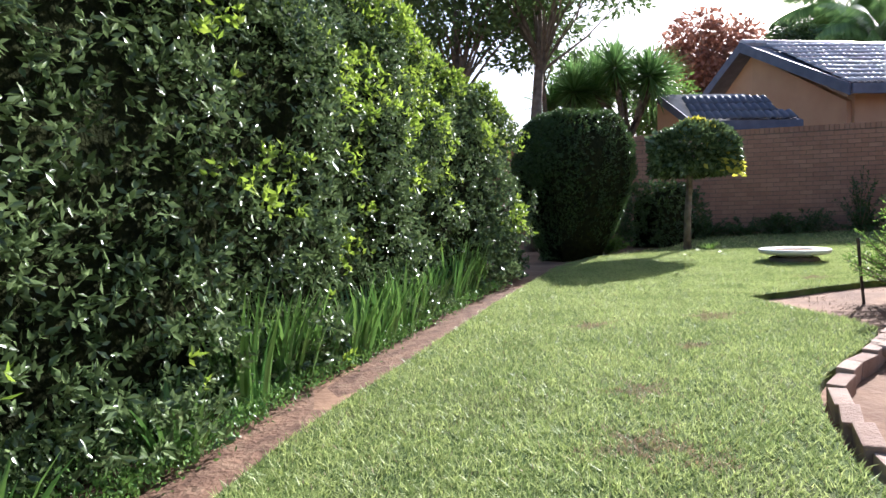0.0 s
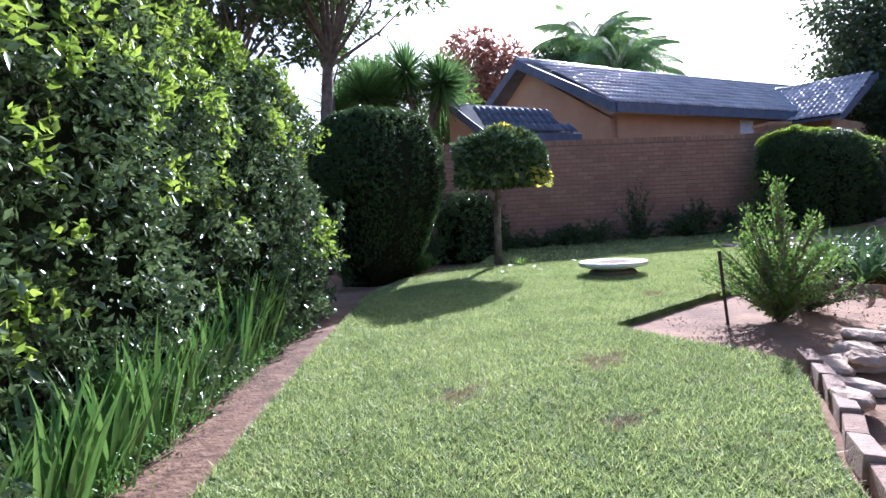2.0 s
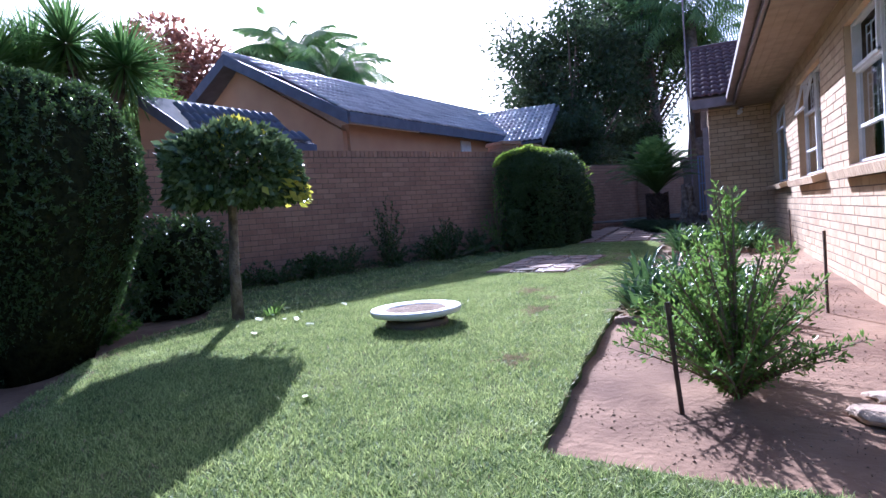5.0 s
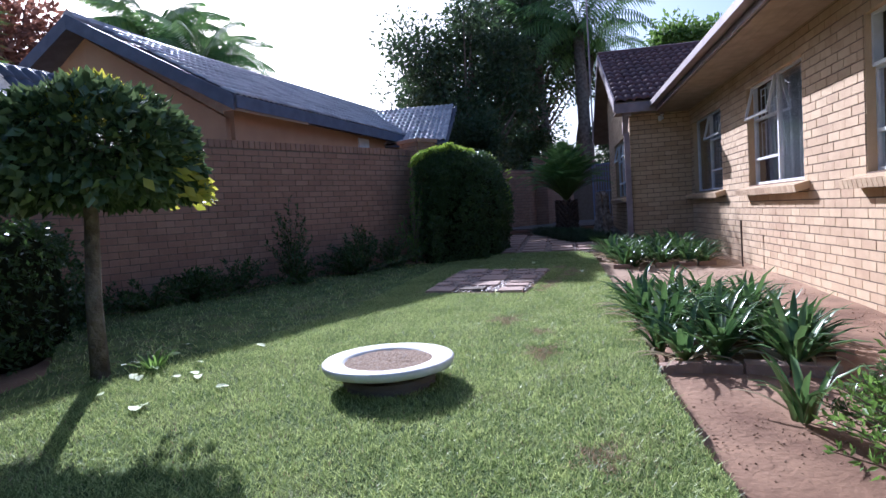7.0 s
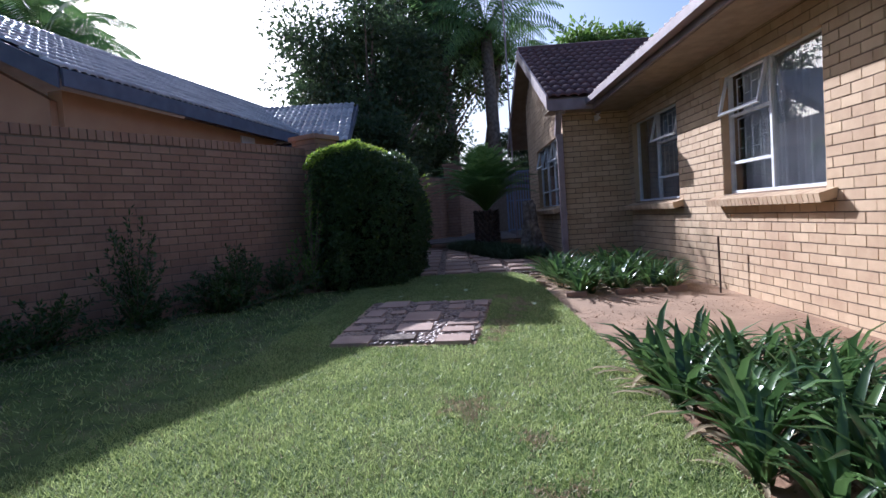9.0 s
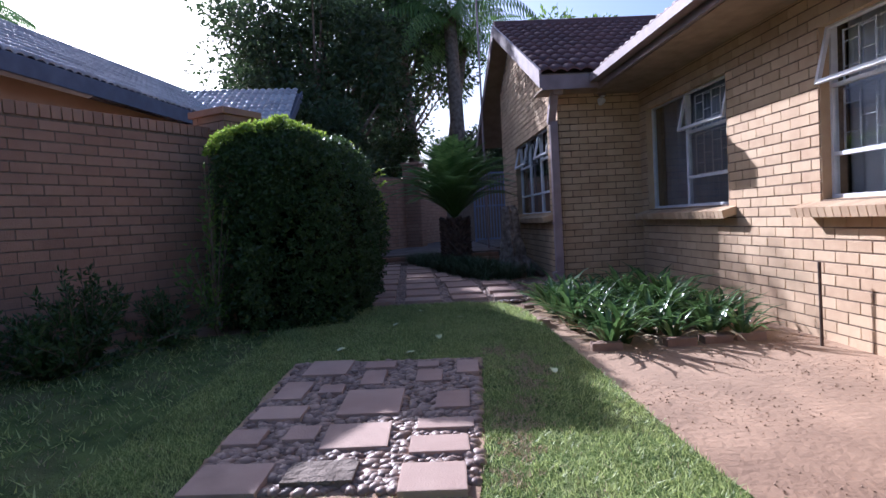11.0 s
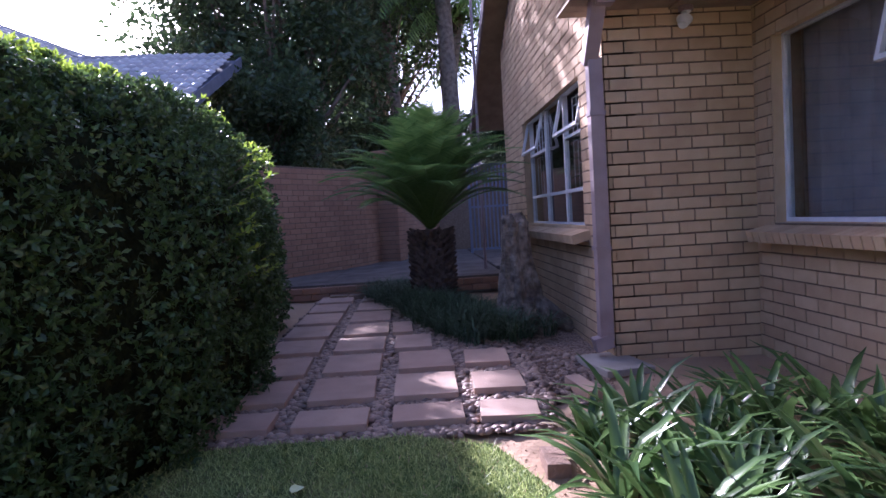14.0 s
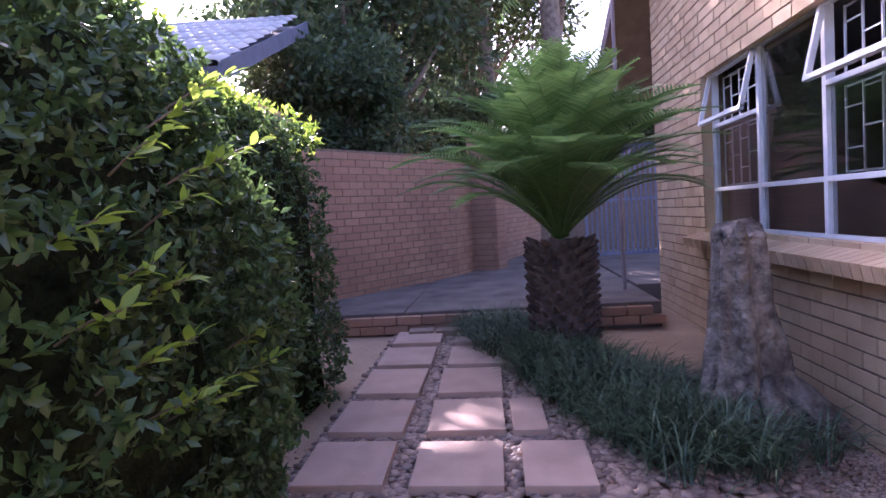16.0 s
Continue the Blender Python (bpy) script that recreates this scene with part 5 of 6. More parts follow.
for x0, y0, x1, y1 in ((13.05, 5.4, 13.0, 6.8), (13.1, 6.88, 14.9, 6.92), (8.14, 6.0, 8.16, 6.95), (10.1, 6.1, 10.15, 6.85), (8.4, 5.86, 9.9, 5.84)):
    L = math.hypot(x1 - x0, y1 - y0)
    k = int(L / 0.235)
    for i in range(k):
        if r_e.random() < (0.6 if y0 > 6.85 and x0 > 13 else 0.15):
            continue
        f = (i + 0.5) / k
        loose_brick(x0 + (x1 - x0) * f + r_e.uniform(-0.02, 0.02), y0 + (y1 - y0) * f + r_e.uniform(-0.02, 0.02), math.degrees(math.atan2(y1 - y0, x1 - x0)) + r_e.uniform(-8, 8),
                    "old brick edging a bed of lilies", r_e.uniform(-5, 5))


def rock(x, y, size, turn, label, seed, dz=0.0):
    bm = bmesh.new()
    bmesh.ops.create_icosphere(bm, subdivisions=3, radius=1)
    for v in bm.verts:
        p = v.co.copy()
        f = 1 + 0.28 * noise.noise(p * 1.3 + Vector((seed, 0, 0))) + 0.08 * noise.noise(p * 4 + Vector((0, seed, 0)))
        v.co = Vector((p.x * f * size[0], p.y * f * size[1], max(-0.6, min(0.62, p.z * f)) * size[2]))
    o = part("rock", bm, None, M_ROCK)
    o.matrix_basis = pose(x, y, ground(x, y) - SOIL + size[2] * 0.5 + dz, 4, 3, turn)
    return tagged(o, label, "rock", "flat stones at the corner of the bed")


for i, (x, y, s, t, dz) in enumerate(((5.50, 5.48, (0.17, 0.11, 0.06), 20, 0.0), (5.30, 5.30, (0.13, 0.10, 0.045), 70, 0.0), (5.72, 5.42, (0.19, 0.12, 0.05), -20, 0.0), (6.0, 5.52, (0.2, 0.12, 0.04), 10, 0.0),
                                      (6.35, 5.6, (0.15, 0.12, 0.045), 45, 0.0), (5.62, 5.35, (0.12, 0.09, 0.04), 0, 0.06), (4.95, 5.2, (0.12, 0.08, 0.05), 30, 0.05), (6.6, 5.45, (0.17, 0.1, 0.04), 80, 0.0))):
    rock(x, y, s, t, "flat rough sandstone piece lying on the soil", i * 3.7, dz)


flat_sheet("paving_bed", PATCH, 0.005, M_SOIL, "soil bed under the stepping slabs in the lawn", "ground")


def slab(x, y, w, l, turn, label, group, lift=0.012):
    key = (round(w, 2), round(l, 2), 0.045)
    b = new("paving_slab", LOOSE.setdefault((key, "slab"), loose_mesh(key, M_SLAB, "paving_slab")))
    b.matrix_basis = pose(x, y, ground(x, y) + lift, 0.8, -1.4, turn)
    return tagged(b, label, "paving slab", group)


SL = "pinkish concrete slab set among pebbles in the lawn"
for x, y, w, l in ((11.40, 8.36, 0.29, 0.30), (11.25, 7.99, 0.18, 0.26), (10.94, 8.03, 0.24, 0.26), (11.49, 7.95, 0.13, 0.27), (11.83, 7.89, 0.26, 0.18), (11.87, 8.32, 0.40, 0.32), (12.32, 8.34, 0.29, 0.14),
                   (12.60, 8.65, 0.34, 0.28), (12.46, 7.75, 0.29, 0.14), (12.30, 8.00, 0.24, 0.16), (11.77, 8.79, 0.19, 0.26), (11.46, 8.88, 0.18, 0.17), (12.14, 8.79, 0.32, 0.17), (11.47, 8.62, 0.17, 0.15),
                   (11.03, 8.83, 0.26, 0.30), (12.60, 8.31, 0.15, 0.20), (12.56, 8.00, 0.13, 0.14), (12.13, 8.57, 0.15, 0.14)):
    slab(x, y, w, l, -4 + r_e.uniform(-2, 2), SL, "slabs of the stepping patch")
timber = new("timber_sleeper", loose_mesh((0.20, 0.28, 0.05), M_BARK, "timber_sleeper"))
timber.matrix_basis = pose(11.04, 8.47, ground(11.04, 8.47) + 0.012, 0, 0, -4)
tagged(timber, "piece of rough weathered timber set among the pebbles", "timber")
ROWS = [(15.26, 0.26), (15.68, 0.45), (16.25, 0.47), (16.86, 0.45), (17.43, 0.47), (18.02, 0.52), (18.64, 0.50), (19.28, 0.42)]
for k, (x, l) in enumerate(ROWS):
    for j, (y0, y1) in enumerate(((8.30, 8.70), (7.78, 8.18), (7.26, 7.65), (6.84, 7.16))):
        if (j == 3 and k > 2) or (j == 2 and k > 4):
            continue
        if j == 2 and k >= 3:
            y0, y1 = (7.40, 7.70) if k == 3 else (7.56, 7.74)
        m = l * (0.78 if j == 3 and k else 1.0)
        slab(x + l / 2 + r_e.uniform(-0.012, 0.012), (y0 + y1) / 2 + r_e.uniform(-0.008, 0.008), m, y1 - y0, (-3.0 if j == 3 else 1.0) + r_e.uniform(-1.5, 1.5),
             "square pinkish concrete slab of the path beside the house", "slabs of the garden path", 0.0)


def pebbles(name, label, poly, count, seed, size=0.028, lift=0.0):
    r = np.random.default_rng(seed)
    P = np.array(poly)
    x = r.uniform(P[:, 0].min(), P[:, 0].max(), count * 2)
    y = r.uniform(P[:, 1].min(), P[:, 1].max(), count * 2)
    ok = inside(poly, x, y)
    x, y = x[ok][:count], y[ok][:count]
    bm = bmesh.new()
    bmesh.ops.create_icosphere(bm, subdivisions=1, radius=1)
    base = np.array([v.co[:] for v in bm.verts])
    tri = np.array([[v.index for v in f.verts] for f in bm.faces])
    bm.free()
    n = len(x)
    s = size * (0.6 + 0.8 * r.random((n, 1))) * [1, 1, 1] * np.stack([1 + 0.5 * r.random(n), 0.8 + 0.2 * r.random(n), 0.5 + 0.2 * r.random(n)], 1)
    a = r.random(n) * math.pi * 2
    v = base[None] * s[:, None, :] * (1 + 0.12 * r.normal(size=(n, len(base), 1)))
    ca, sa = np.cos(a)[:, None], np.sin(a)[:, None]
    vx, vy = v[..., 0] * ca - v[..., 1] * sa, v[..., 0] * sa + v[..., 1] * ca
    vs = np.stack([vx + x[:, None], vy + y[:, None], v[..., 2] + (ground_n(x, y) + lift + 0.2 * size)[:, None]], 2).reshape(-1, 3)
    fs = (tri[None] + np.arange(n)[:, None, None] * len(base)).reshape(-1, 3)
    me = tri_mesh(name, vs, fs, M_PEBBLE)
    me.polygons.foreach_set("use_smooth", [True] * len(me.polygons))
    return tagged(new(name, me), label, "pebbles", kind="stuff")


pebbles("river_pebbles", "rounded brown river pebbles between the slabs in the lawn", [(10.85, 7.86), (10.95, 8.98), (12.8, 8.88), (12.7, 7.66)], 2600, 61, 0.028)
pebbles("path_pebbles", "rounded river pebbles between and beside the slabs of the path", [(15.15, 8.75), (15.15, 6.8), (15.6, 6.72), (16.6, 6.66), (17.3, 6.80), (18.3, 7.25), (19.2, 7.7), (19.75, 7.9), (19.75, 8.75)], 9500, 62, 0.026, -0.03)
pebbles("rubble", "fine grey-brown rubble and grit between the path and the wall", [(15.5, 6.6), (15.7, 6.3), (16.6, 6.12), (18.6, 6.12), (18.6, 6.9), (17.2, 6.75), (16.4, 6.75)], 12000, 63, 0.009, -0.052)
pebbles("rubble", "larger loose stones of the rubble beside the path", [(15.5, 6.8), (15.8, 6.4), (16.5, 6.35), (17.2, 6.6), (16.4, 6.8)], 260, 64, 0.022, -0.045)

# concrete ledge and step at the far end, planter with the cycad
part_far = thing("concrete_platform", "raised grey concrete platform with brick front beyond the garden path", "platform", (21.3, 8.0, 0.3))
# the platform's shade is put into this darker concrete
part("platform", box_bm((6.2, 2.35, 0.40), (23.02, 7.52, 0.25), 0.015), part_far, M_SHADECON)
part("platform", box_bm((2.3, 1.45, 0.40), (21.07, 9.425, 0.25), 0.015), part_far, M_SHADECON)
part("platform", box_bm((5.2, 1.4, 0.398), (23.7, 5.6, 0.25), 0.015), part_far, M_SHADECON)
front = loose_mesh((0.222, 0.10, 0.075), M_SHADEBRICK_PART, "brick")
for row in range(2):
    for k in range(16):
        o = part("brick", front, part_far)
        o.matrix_parent_inverse = part_far.matrix_basis.inverted()
        o.matrix_basis = pose(19.885, 6.44 + 0.232 * k + 0.11 * (row % 2), 0.30 + 0.083 * row, 0, 0, 90)
for k in range(3):
    loose_brick(19.68, 8.02 + 0.24 * k, 90 + 2 * k, "worn brick laid as a low step before the platform", 0.0, (0.222, 0.16, 0.07), 0.04, "bricks of the low step")
gate = thing("metal_gate", "blue-grey steel gate of upright bars beside the house", "gate", (24.4, 5.6, 0.45))
bm = bmesh.new()
for yy in (4.9, 6.35):
    box_bm((0.05, 0.05, 1.85), (24.4, yy, 1.375), bm=bm)
for zz in (0.52, 1.4, 2.27):
    box_bm((0.03, 1.40, 0.04), (24.4, 5.625, zz), bm=bm)
part("gate_frame", bm, gate, M_GATE)
for k in range(17):
    part("bar", box_bm((0.018, 0.030, 1.72), (24.4, 4.98 + 0.08 * k, 1.4)), gate, M_GATE)
ledge = new("corner_slab", loose_mesh((0.46, 0.36, 0.05), M_CONCRETE, "corner_slab"))
ledge.matrix_basis = pose(16.24, 6.14, ground(16.24, 6.14) - 0.03, 1, -1, 12)
loose_brick(15.72, 6.50, 8, "pale buff brick lying at the end of the lily bed", 0.0, (0.36, 0.10, 0.07), 0.02, "edging bricks of the beds", M_SLAB)
tagged(ledge, "grey concrete slab on the ground below the rainwater pipe", "slab")


def stump():
    x, y = 17.60, 6.55
    z = ground(x, y) - 0.05
    t = thing("tree_stump", "tall dead grey tree stump with peeling bark and spreading roots", "tree stump", (x, y, z))
    vs, fs, n, m = [], [], 56, 30
    for i in range(m + 1):
        f = i / m
        h = f * 1.02
        rad = 0.135 + 0.16 * math.exp(-h * 5.0) + 0.02 * math.sin(f * 5)
        for k in range(n):
            w = 2 * math.pi * k / n
            rr = rad * (1 + 0.38 * noise.noise(Vector((math.cos(w) * 2.2, math.sin(w) * 2.2, h * 1.4))) + 0.22 * noise.noise(Vector((math.cos(w) * 6, math.sin(w) * 6, h * 2.5))) - 0.16 * abs(noise.noise(Vector((math.cos(w) * 5, math.sin(w) * 5, h * 0.9 + 4))))
                        + 0.35 * math.exp(-h * 7) * max(0, math.cos(3 * w + 1)))
            vs.append((x + rr * math.cos(w) - 0.08 * f, y + rr * math.sin(w) + 0.02 * f, z + h + (0.14 * noise.noise(Vector((w * 2, 3, 1))) if i == m else 0)))
    for i in range(m):
        for k in range(n):
            fs.append((i * n + k, i * n + (k + 1) % n, (i + 1) * n + (k + 1) % n, (i + 1) * n + k))
    fs.append(tuple(m * n + k for k in range(n)))
    part("trunk", mesh_of("stump_trunk", vs, fs, M_STUMP, True), t)
    shapes = []
    for w, L in ((-0.3, 0.55), (0.7, 0.45), (-1.2, 0.5), (-1.75, 0.46), (-2.2, 0.5), (2.4, 0.4), (3.3, 0.35)):
        c, s = math.cos(w), math.sin(w)
        shapes.append(tube([(x + c * 0.15, y + s * 0.15, z + 0.25), (x + c * 0.3, y + s * 0.3, z + 0.14), (x + c * L, y + s * L, z + 0.02)], [0.09, 0.07, 0.03], 8, 0.3, 3))
    part("root", mesh_of("stump_roots", *join_shapes(shapes), M_STUMP, True), t)


stump()


def frond_mesh(name, length, droop, n, leaf_len, mat, r, rise=1.0, width=0.012, hang=0.0):
    """A feather leaf that grows from the origin along +x."""
    f = np.linspace(0, 1, n)
    spine = np.stack([length * f * (1 - 0.15 * f), 0 * f, length * (rise * f - droop * f * f)], 1)
    roots, ways, ln = [], [], []
    for s in (-1, 1):
        roots.append(spine)
        d = np.gradient(spine, axis=0)
        d = unit(d)
        ways.append(d * (0.55 - 0.3 * hang) + np.array([0, s * (1.0 - 0.6 * hang), 0.12 - 1.1 * hang]))
        ln.append(leaf_len * (np.sin(np.pi * (0.08 + 0.88 * f)) ** 0.6))
    roots, ways, ln = np.concatenate(roots), np.concatenate(ways), np.concatenate(ln)
    me = strips(name, roots, ways, ln, width, mat, 0.35, 2, r=r)
    return me, spine


def frond_crown(name_part, parent, at, count, length, droop, leaf_len, seed, n=34, mat=M_FROND, low=-0.1, high=1.2, width=0.012, hang=0.0):
    r = np.random.default_rng(seed)
    me, spine = frond_mesh("frond", length, droop, n, leaf_len, mat, r, 0.75, width, hang)
    rib = mesh_of("frond_rib", *tube([tuple(p) for p in spine[::4]], list(np.linspace(0.014, 0.004, len(spine[::4]))), 4), M_FROND)
    for k in range(count):
        w = k * 2.39996
        e = low + (high - low) * (k / count) ** 0.8
        m = pose(*at, 0, 0, math.degrees(w)) @ pose(0, 0, 0, 0, -math.degrees(e) * 0.6, 0) @ Matrix.Scale(0.85 + 0.3 * r.random(), 4)
        fr = part("frond", me, parent)
        fr.matrix_parent_inverse = parent.matrix_basis.inverted()
        fr.matrix_basis = m
        rb = part("rib", rib, fr)
        rb.matrix_parent_inverse = Matrix.Identity(4)


cyc = thing("cycad", "large cycad with thick dark trunk and arching feathery fronds", "cycad", (19.0, 7.30, ground(19.0, 7.30)))
CZ = ground(19.0, 7.30)
part("trunk", mesh_of("cycad_trunk", *tube([(19.0, 7.30, CZ - 0.05), (19.0, 7.30, CZ + 0.3), (19.0, 7.30, CZ + 0.6), (19.0, 7.30, CZ + 0.85)], [0.22, 0.22, 0.21, 0.13], 18, 0.3), M_CYCAD), cyc)
frond_crown("frond", cyc, (19.0, 7.30, CZ + 0.85), 190, 1.45, 0.62, 0.20, 71, low=0.15, high=2.3, n=52, width=0.013)
r_c = random.Random(3)
stubs = []
for k in range(170):
    w, zz = k * 2.39996, 0.05 + 0.78 * k / 170
    c, s = math.cos(w), math.sin(w)
    stubs.append(tube([(19.0 + 0.20 * c, 7.30 + 0.20 * s, CZ + zz), (19.0 + 0.28 * c, 7.30 + 0.28 * s, CZ + zz + 0.05)], [0.035, 0.014], 5))
part("leaf_base", mesh_of("leaf_bases", *join_shapes(stubs), M_CYCAD), cyc, kind="stuff")

# mondo grass in a strip beside the path
r_m = np.random.default_rng(81)
spots = []
for k in range(300):
    f = r_m.random()
    spots.append((17.08 + 2.65 * f + r_m.normal() * 0.08, 6.84 + 1.0 * f + r_m.normal() * 0.16))
mondo = thing("mondo_grass", "dense strip of fine dark mondo grass along the pebbles", "grass", (17.6, 7.0, ground(17.6, 7.0)), kind="stuff")
sp = np.array(spots)
k = 34
roots = np.repeat(np.stack([sp[:, 0], sp[:, 1], ground_n(sp[:, 0], sp[:, 1]) - 0.02], 1), k, axis=0) + r_m.normal(size=(len(sp) * k, 3)) * [0.03, 0.03, 0]
ways = r_m.normal(size=(len(roots), 3)) * [0.5, 0.5, 0.1] + [0, 0, 1]
part("leaves", strips("mondo_leaves", roots, ways, 0.34, 0.008, M_MONDO, 1.5, 3, r=r_m), mondo, kind="stuff")


# ---- trees ----
def broad_tree(name, label, x, y, trunk_h, radius, crown_h, clumps, per, size, mat, seed, lean=(0, 0), trunk_r=0.16, clump_r=0.9, squash=0.75, base=None, slim=0.5):
    r = np.random.default_rng(seed)
    z = ground(x, y) - 0.1 if base is None else base
    t = thing(name, label, "tree", (x, y, z))
    top = np.array([x + lean[0], y + lean[1], z + trunk_h])
    mid = np.array([x + lean[0] * 0.35, y + lean[1] * 0.35, z + trunk_h * 0.5])
    part("trunk", mesh_of("tree_trunk", *tube([(x, y, z), tuple(mid), tuple(top), (top[0], top[1], top[2] + crown_h * 0.5)], [trunk_r * 1.25, trunk_r, trunk_r * 0.75, trunk_r * 0.25], 9, 0.15, seed), M_BARK, True), t)
    shapes, pts, ways = [], [], []
    for k in range(clumps):
        d = unit(r.normal(size=3))
        c = top + [0, 0, crown_h * 0.5] + d * [radius, radius, crown_h * 0.55] * (0.35 + 0.65 * r.random())
        shapes.append(tube([tuple(top - [0, 0, trunk_h * 0.12 * r.random()]), tuple((top + c) / 2 + r.normal(size=3) * 0.15), tuple(c)], [trunk_r * 0.35, trunk_r * 0.18, 0.012], 5, 0.1, seed + k))
        n = int(per * (0.6 + 0.8 * r.random()))
        q = unit(r.normal(size=(n, 3))) * (r.random((n, 1)) ** 0.45) * clump_r * (0.6 + 0.7 * r.random()) * [1, 1, squash]
        pts.append(c + q)
        ways.append(q + [0, 0, -0.1])
    part("branch", mesh_of("tree_branches", *join_shapes(shapes), M_BARK), t)
    part("crown", leaves("tree_leaves", np.concatenate(pts), np.concatenate(ways), size, mat, slim, 0.9, r=r), t)
    return t


def palm_tree(name, label, x, y, high, fronds, length, droop, seed, lean=(0.0, 0.0), trunk_r=0.14, leaf_len=0.35, width=0.03, n=26, base=0.2):
    t = thing(name, label, "palm tree", (x, y, base))
    part("trunk", mesh_of("palm_trunk", *tube([(x, y, base), (x + lean[0] * 0.3, y + lean[1] * 0.3, base + high * 0.5), (x + lean[0], y + lean[1], base + high)], [trunk_r * 1.3, trunk_r, trunk_r * 0.85], 10, 0.08, seed), M_BARK, True), t)
    frond_crown("frond", t, (x + lean[0], y + lean[1], base + high), fronds, length, droop, leaf_len, seed, n, M_FROND, -1.1, 1.5, width, 0.85)
    return t




def sprays(spots, seed):
    r = np.random.default_rng(seed)
    t = thing("leafy_branches", "short twigs with bright pointed leaves reaching out of the hedge", "plant", (15.6, 8.4, 0.2))
    pts, ways = [], []
    for x, y, z in spots:
        root = np.array([x + 0.03 * r.normal(), y + 0.12, z - 0.07])
        tip = np.array([x, y - 0.06 * r.random(), z])
        part("twig", mesh_of("spray_twig", *tube([tuple(root), tuple((root + tip) / 2 + [0, 0, 0.01]), tuple(tip)], [0.003, 0.0025, 0.0015], 5), M_TWIG), t)
        for k in range(13):
            f = 0.35 + 0.65 * k / 12
            pts.append(root * (1 - f) + tip * f)
            ways.append((tip - root) / np.linalg.norm(tip - root) + [(-1) ** k * 0.9, -0.2, 0.35 + 0.4 * r.normal()])
    # bright leaf colour stands in for sun shining through these leaves
    part("leaves", fine_leaves("spray_leaves", np.array(pts), np.array(ways), 0.048, M_HEDGE_BRIGHT, 0.36, r), t)


r_s = random.Random(77)
sprays([(x + r_s.uniform(-0.04, 0.04), 8.40 + r_s.uniform(-0.03, 0.02), z + r_s.uniform(-0.02, 0.02)) for x, z in
        ((15.58, 1.03), (15.66, 1.00), (15.74, 1.02), (16.0, 1.06), (16.08, 1.0), (15.62, 1.12), (15.52, 1.14), (15.6, 1.27), (15.54, 1.31), (15.7, 1.42), (15.9, 1.5), (16.0, 1.56), (15.6, 1.56), (15.75, 1.66),
         (15.9, 1.72), (15.45, 1.40), (15.40, 1.22))], 78)

low_weeds("ground_cover", "low leafy weeds along the edge of the hedge bed", [(x + 0.02, y - 0.01) for x, y in edge], 0.055, 10000, 0.022, M_IRIS, 0.09, 8)



# tall thin trees beyond the long hedge
for i, (x, y, h, lx, ly) in enumerate(((5.45, 12.6, 3.0, -0.5, 0.2), (6.2, 12.6, 3.5, 0.2, -0.1), (7.4, 14.2, 3.6, -0.1, 0.1))):
    broad_tree("tree", "tall slim tree with flat feathery foliage beyond the hedge", x, y, h, 1.9 if i < 2 else 0.8, 3.0, 26 if i < 2 else 12, 260, 0.12, M_TREELEAF, 110 + i, (lx, ly), 0.10 if i < 2 else 0.06, 0.75, squash=0.35)
broad_tree("tree", "broad leafy tree rising over the long hedge", 2.8, 14.5, 2.8, 2.4, 3.4, 44, 360, 0.12, M_TREELEAF, 115, (0.3, 0), 0.2, 0.95)


def spiky_tree(x, y, high, heads, seed, spread=0.7):
    r = np.random.default_rng(seed)
    t = thing("cabbage_palm", "branching cabbage palm with round heads of stiff narrow leaves", "palm tree", (x, y, 0.1))
    shapes = [tube([(x, y, 0.1), (x + 0.05, y, high * 0.4), (x, y, high * 0.62)], [0.16, 0.13, 0.11], 9, 0.1)]
    for k in range(heads):
        w = k * 2 * math.pi / heads + 0.4
        e = (x + spread * math.cos(w) * (0.6 + 0.4 * r.random()), y + spread * math.sin(w) * (0.6 + 0.4 * r.random()), high * (0.86 + 0.14 * r.random()))
        shapes.append(tube([(x, y, high * 0.58), ((x + e[0]) / 2, (y + e[1]) / 2, high * 0.74), e], [0.09, 0.07, 0.06], 7))
        n = 260
        d = unit(r.normal(size=(n, 3)) + [0, 0, 0.25])
        part("leaf_head", strips("leaf_head", np.repeat(np.array([e]), n, 0) + d * 0.05, d, 0.72, 0.035, M_FROND, 0.25, 3, r=r), t)
    part("trunk", mesh_of("cabbage_palm_trunk", *join_shapes(shapes), M_BARK, True), t)


spiky_tree(9.5, 14.6, 3.75, 7, 120, 0.85)
spiky_tree(8.2, 14.9, 3.4, 3, 121, 0.5)
broad_tree("tree", "bushy yellow-green tree behind the cabbage palms", 11.8, 16.6, 2.2, 1.0, 1.6, 18, 260, 0.13, M_LIGHTLEAF, 122, trunk_r=0.1, clump_r=0.6)
broad_tree("tree", "distant rounded blue-green tree", 13.5, 23.5, 4.2, 1.2, 2.6, 20, 260, 0.22, M_TREELEAF, 123, trunk_r=0.2, clump_r=0.9)
broad_tree("tree", "rust-red autumn tree behind the neighbour's house", 17.3, 21.2, 3.4, 1.5, 3.8, 40, 260, 0.2, M_REDLEAF, 124, trunk_r=0.2, clump_r=0.8)
broad_tree("tree", "rust-red autumn tree behind the neighbour's house", 19.3, 21.2, 3.3, 0.9, 3.0, 14, 260, 0.2, M_REDLEAF, 125, trunk_r=0.2, clump_r=0.7)
broad_tree("tree", "dark conifer-like tree behind the neighbour's roof", 20.9, 20.8, 3.6, 1.0, 3.6, 26, 260, 0.2, M_TREELEAF, 126, trunk_r=0.2, clump_r=0.7)
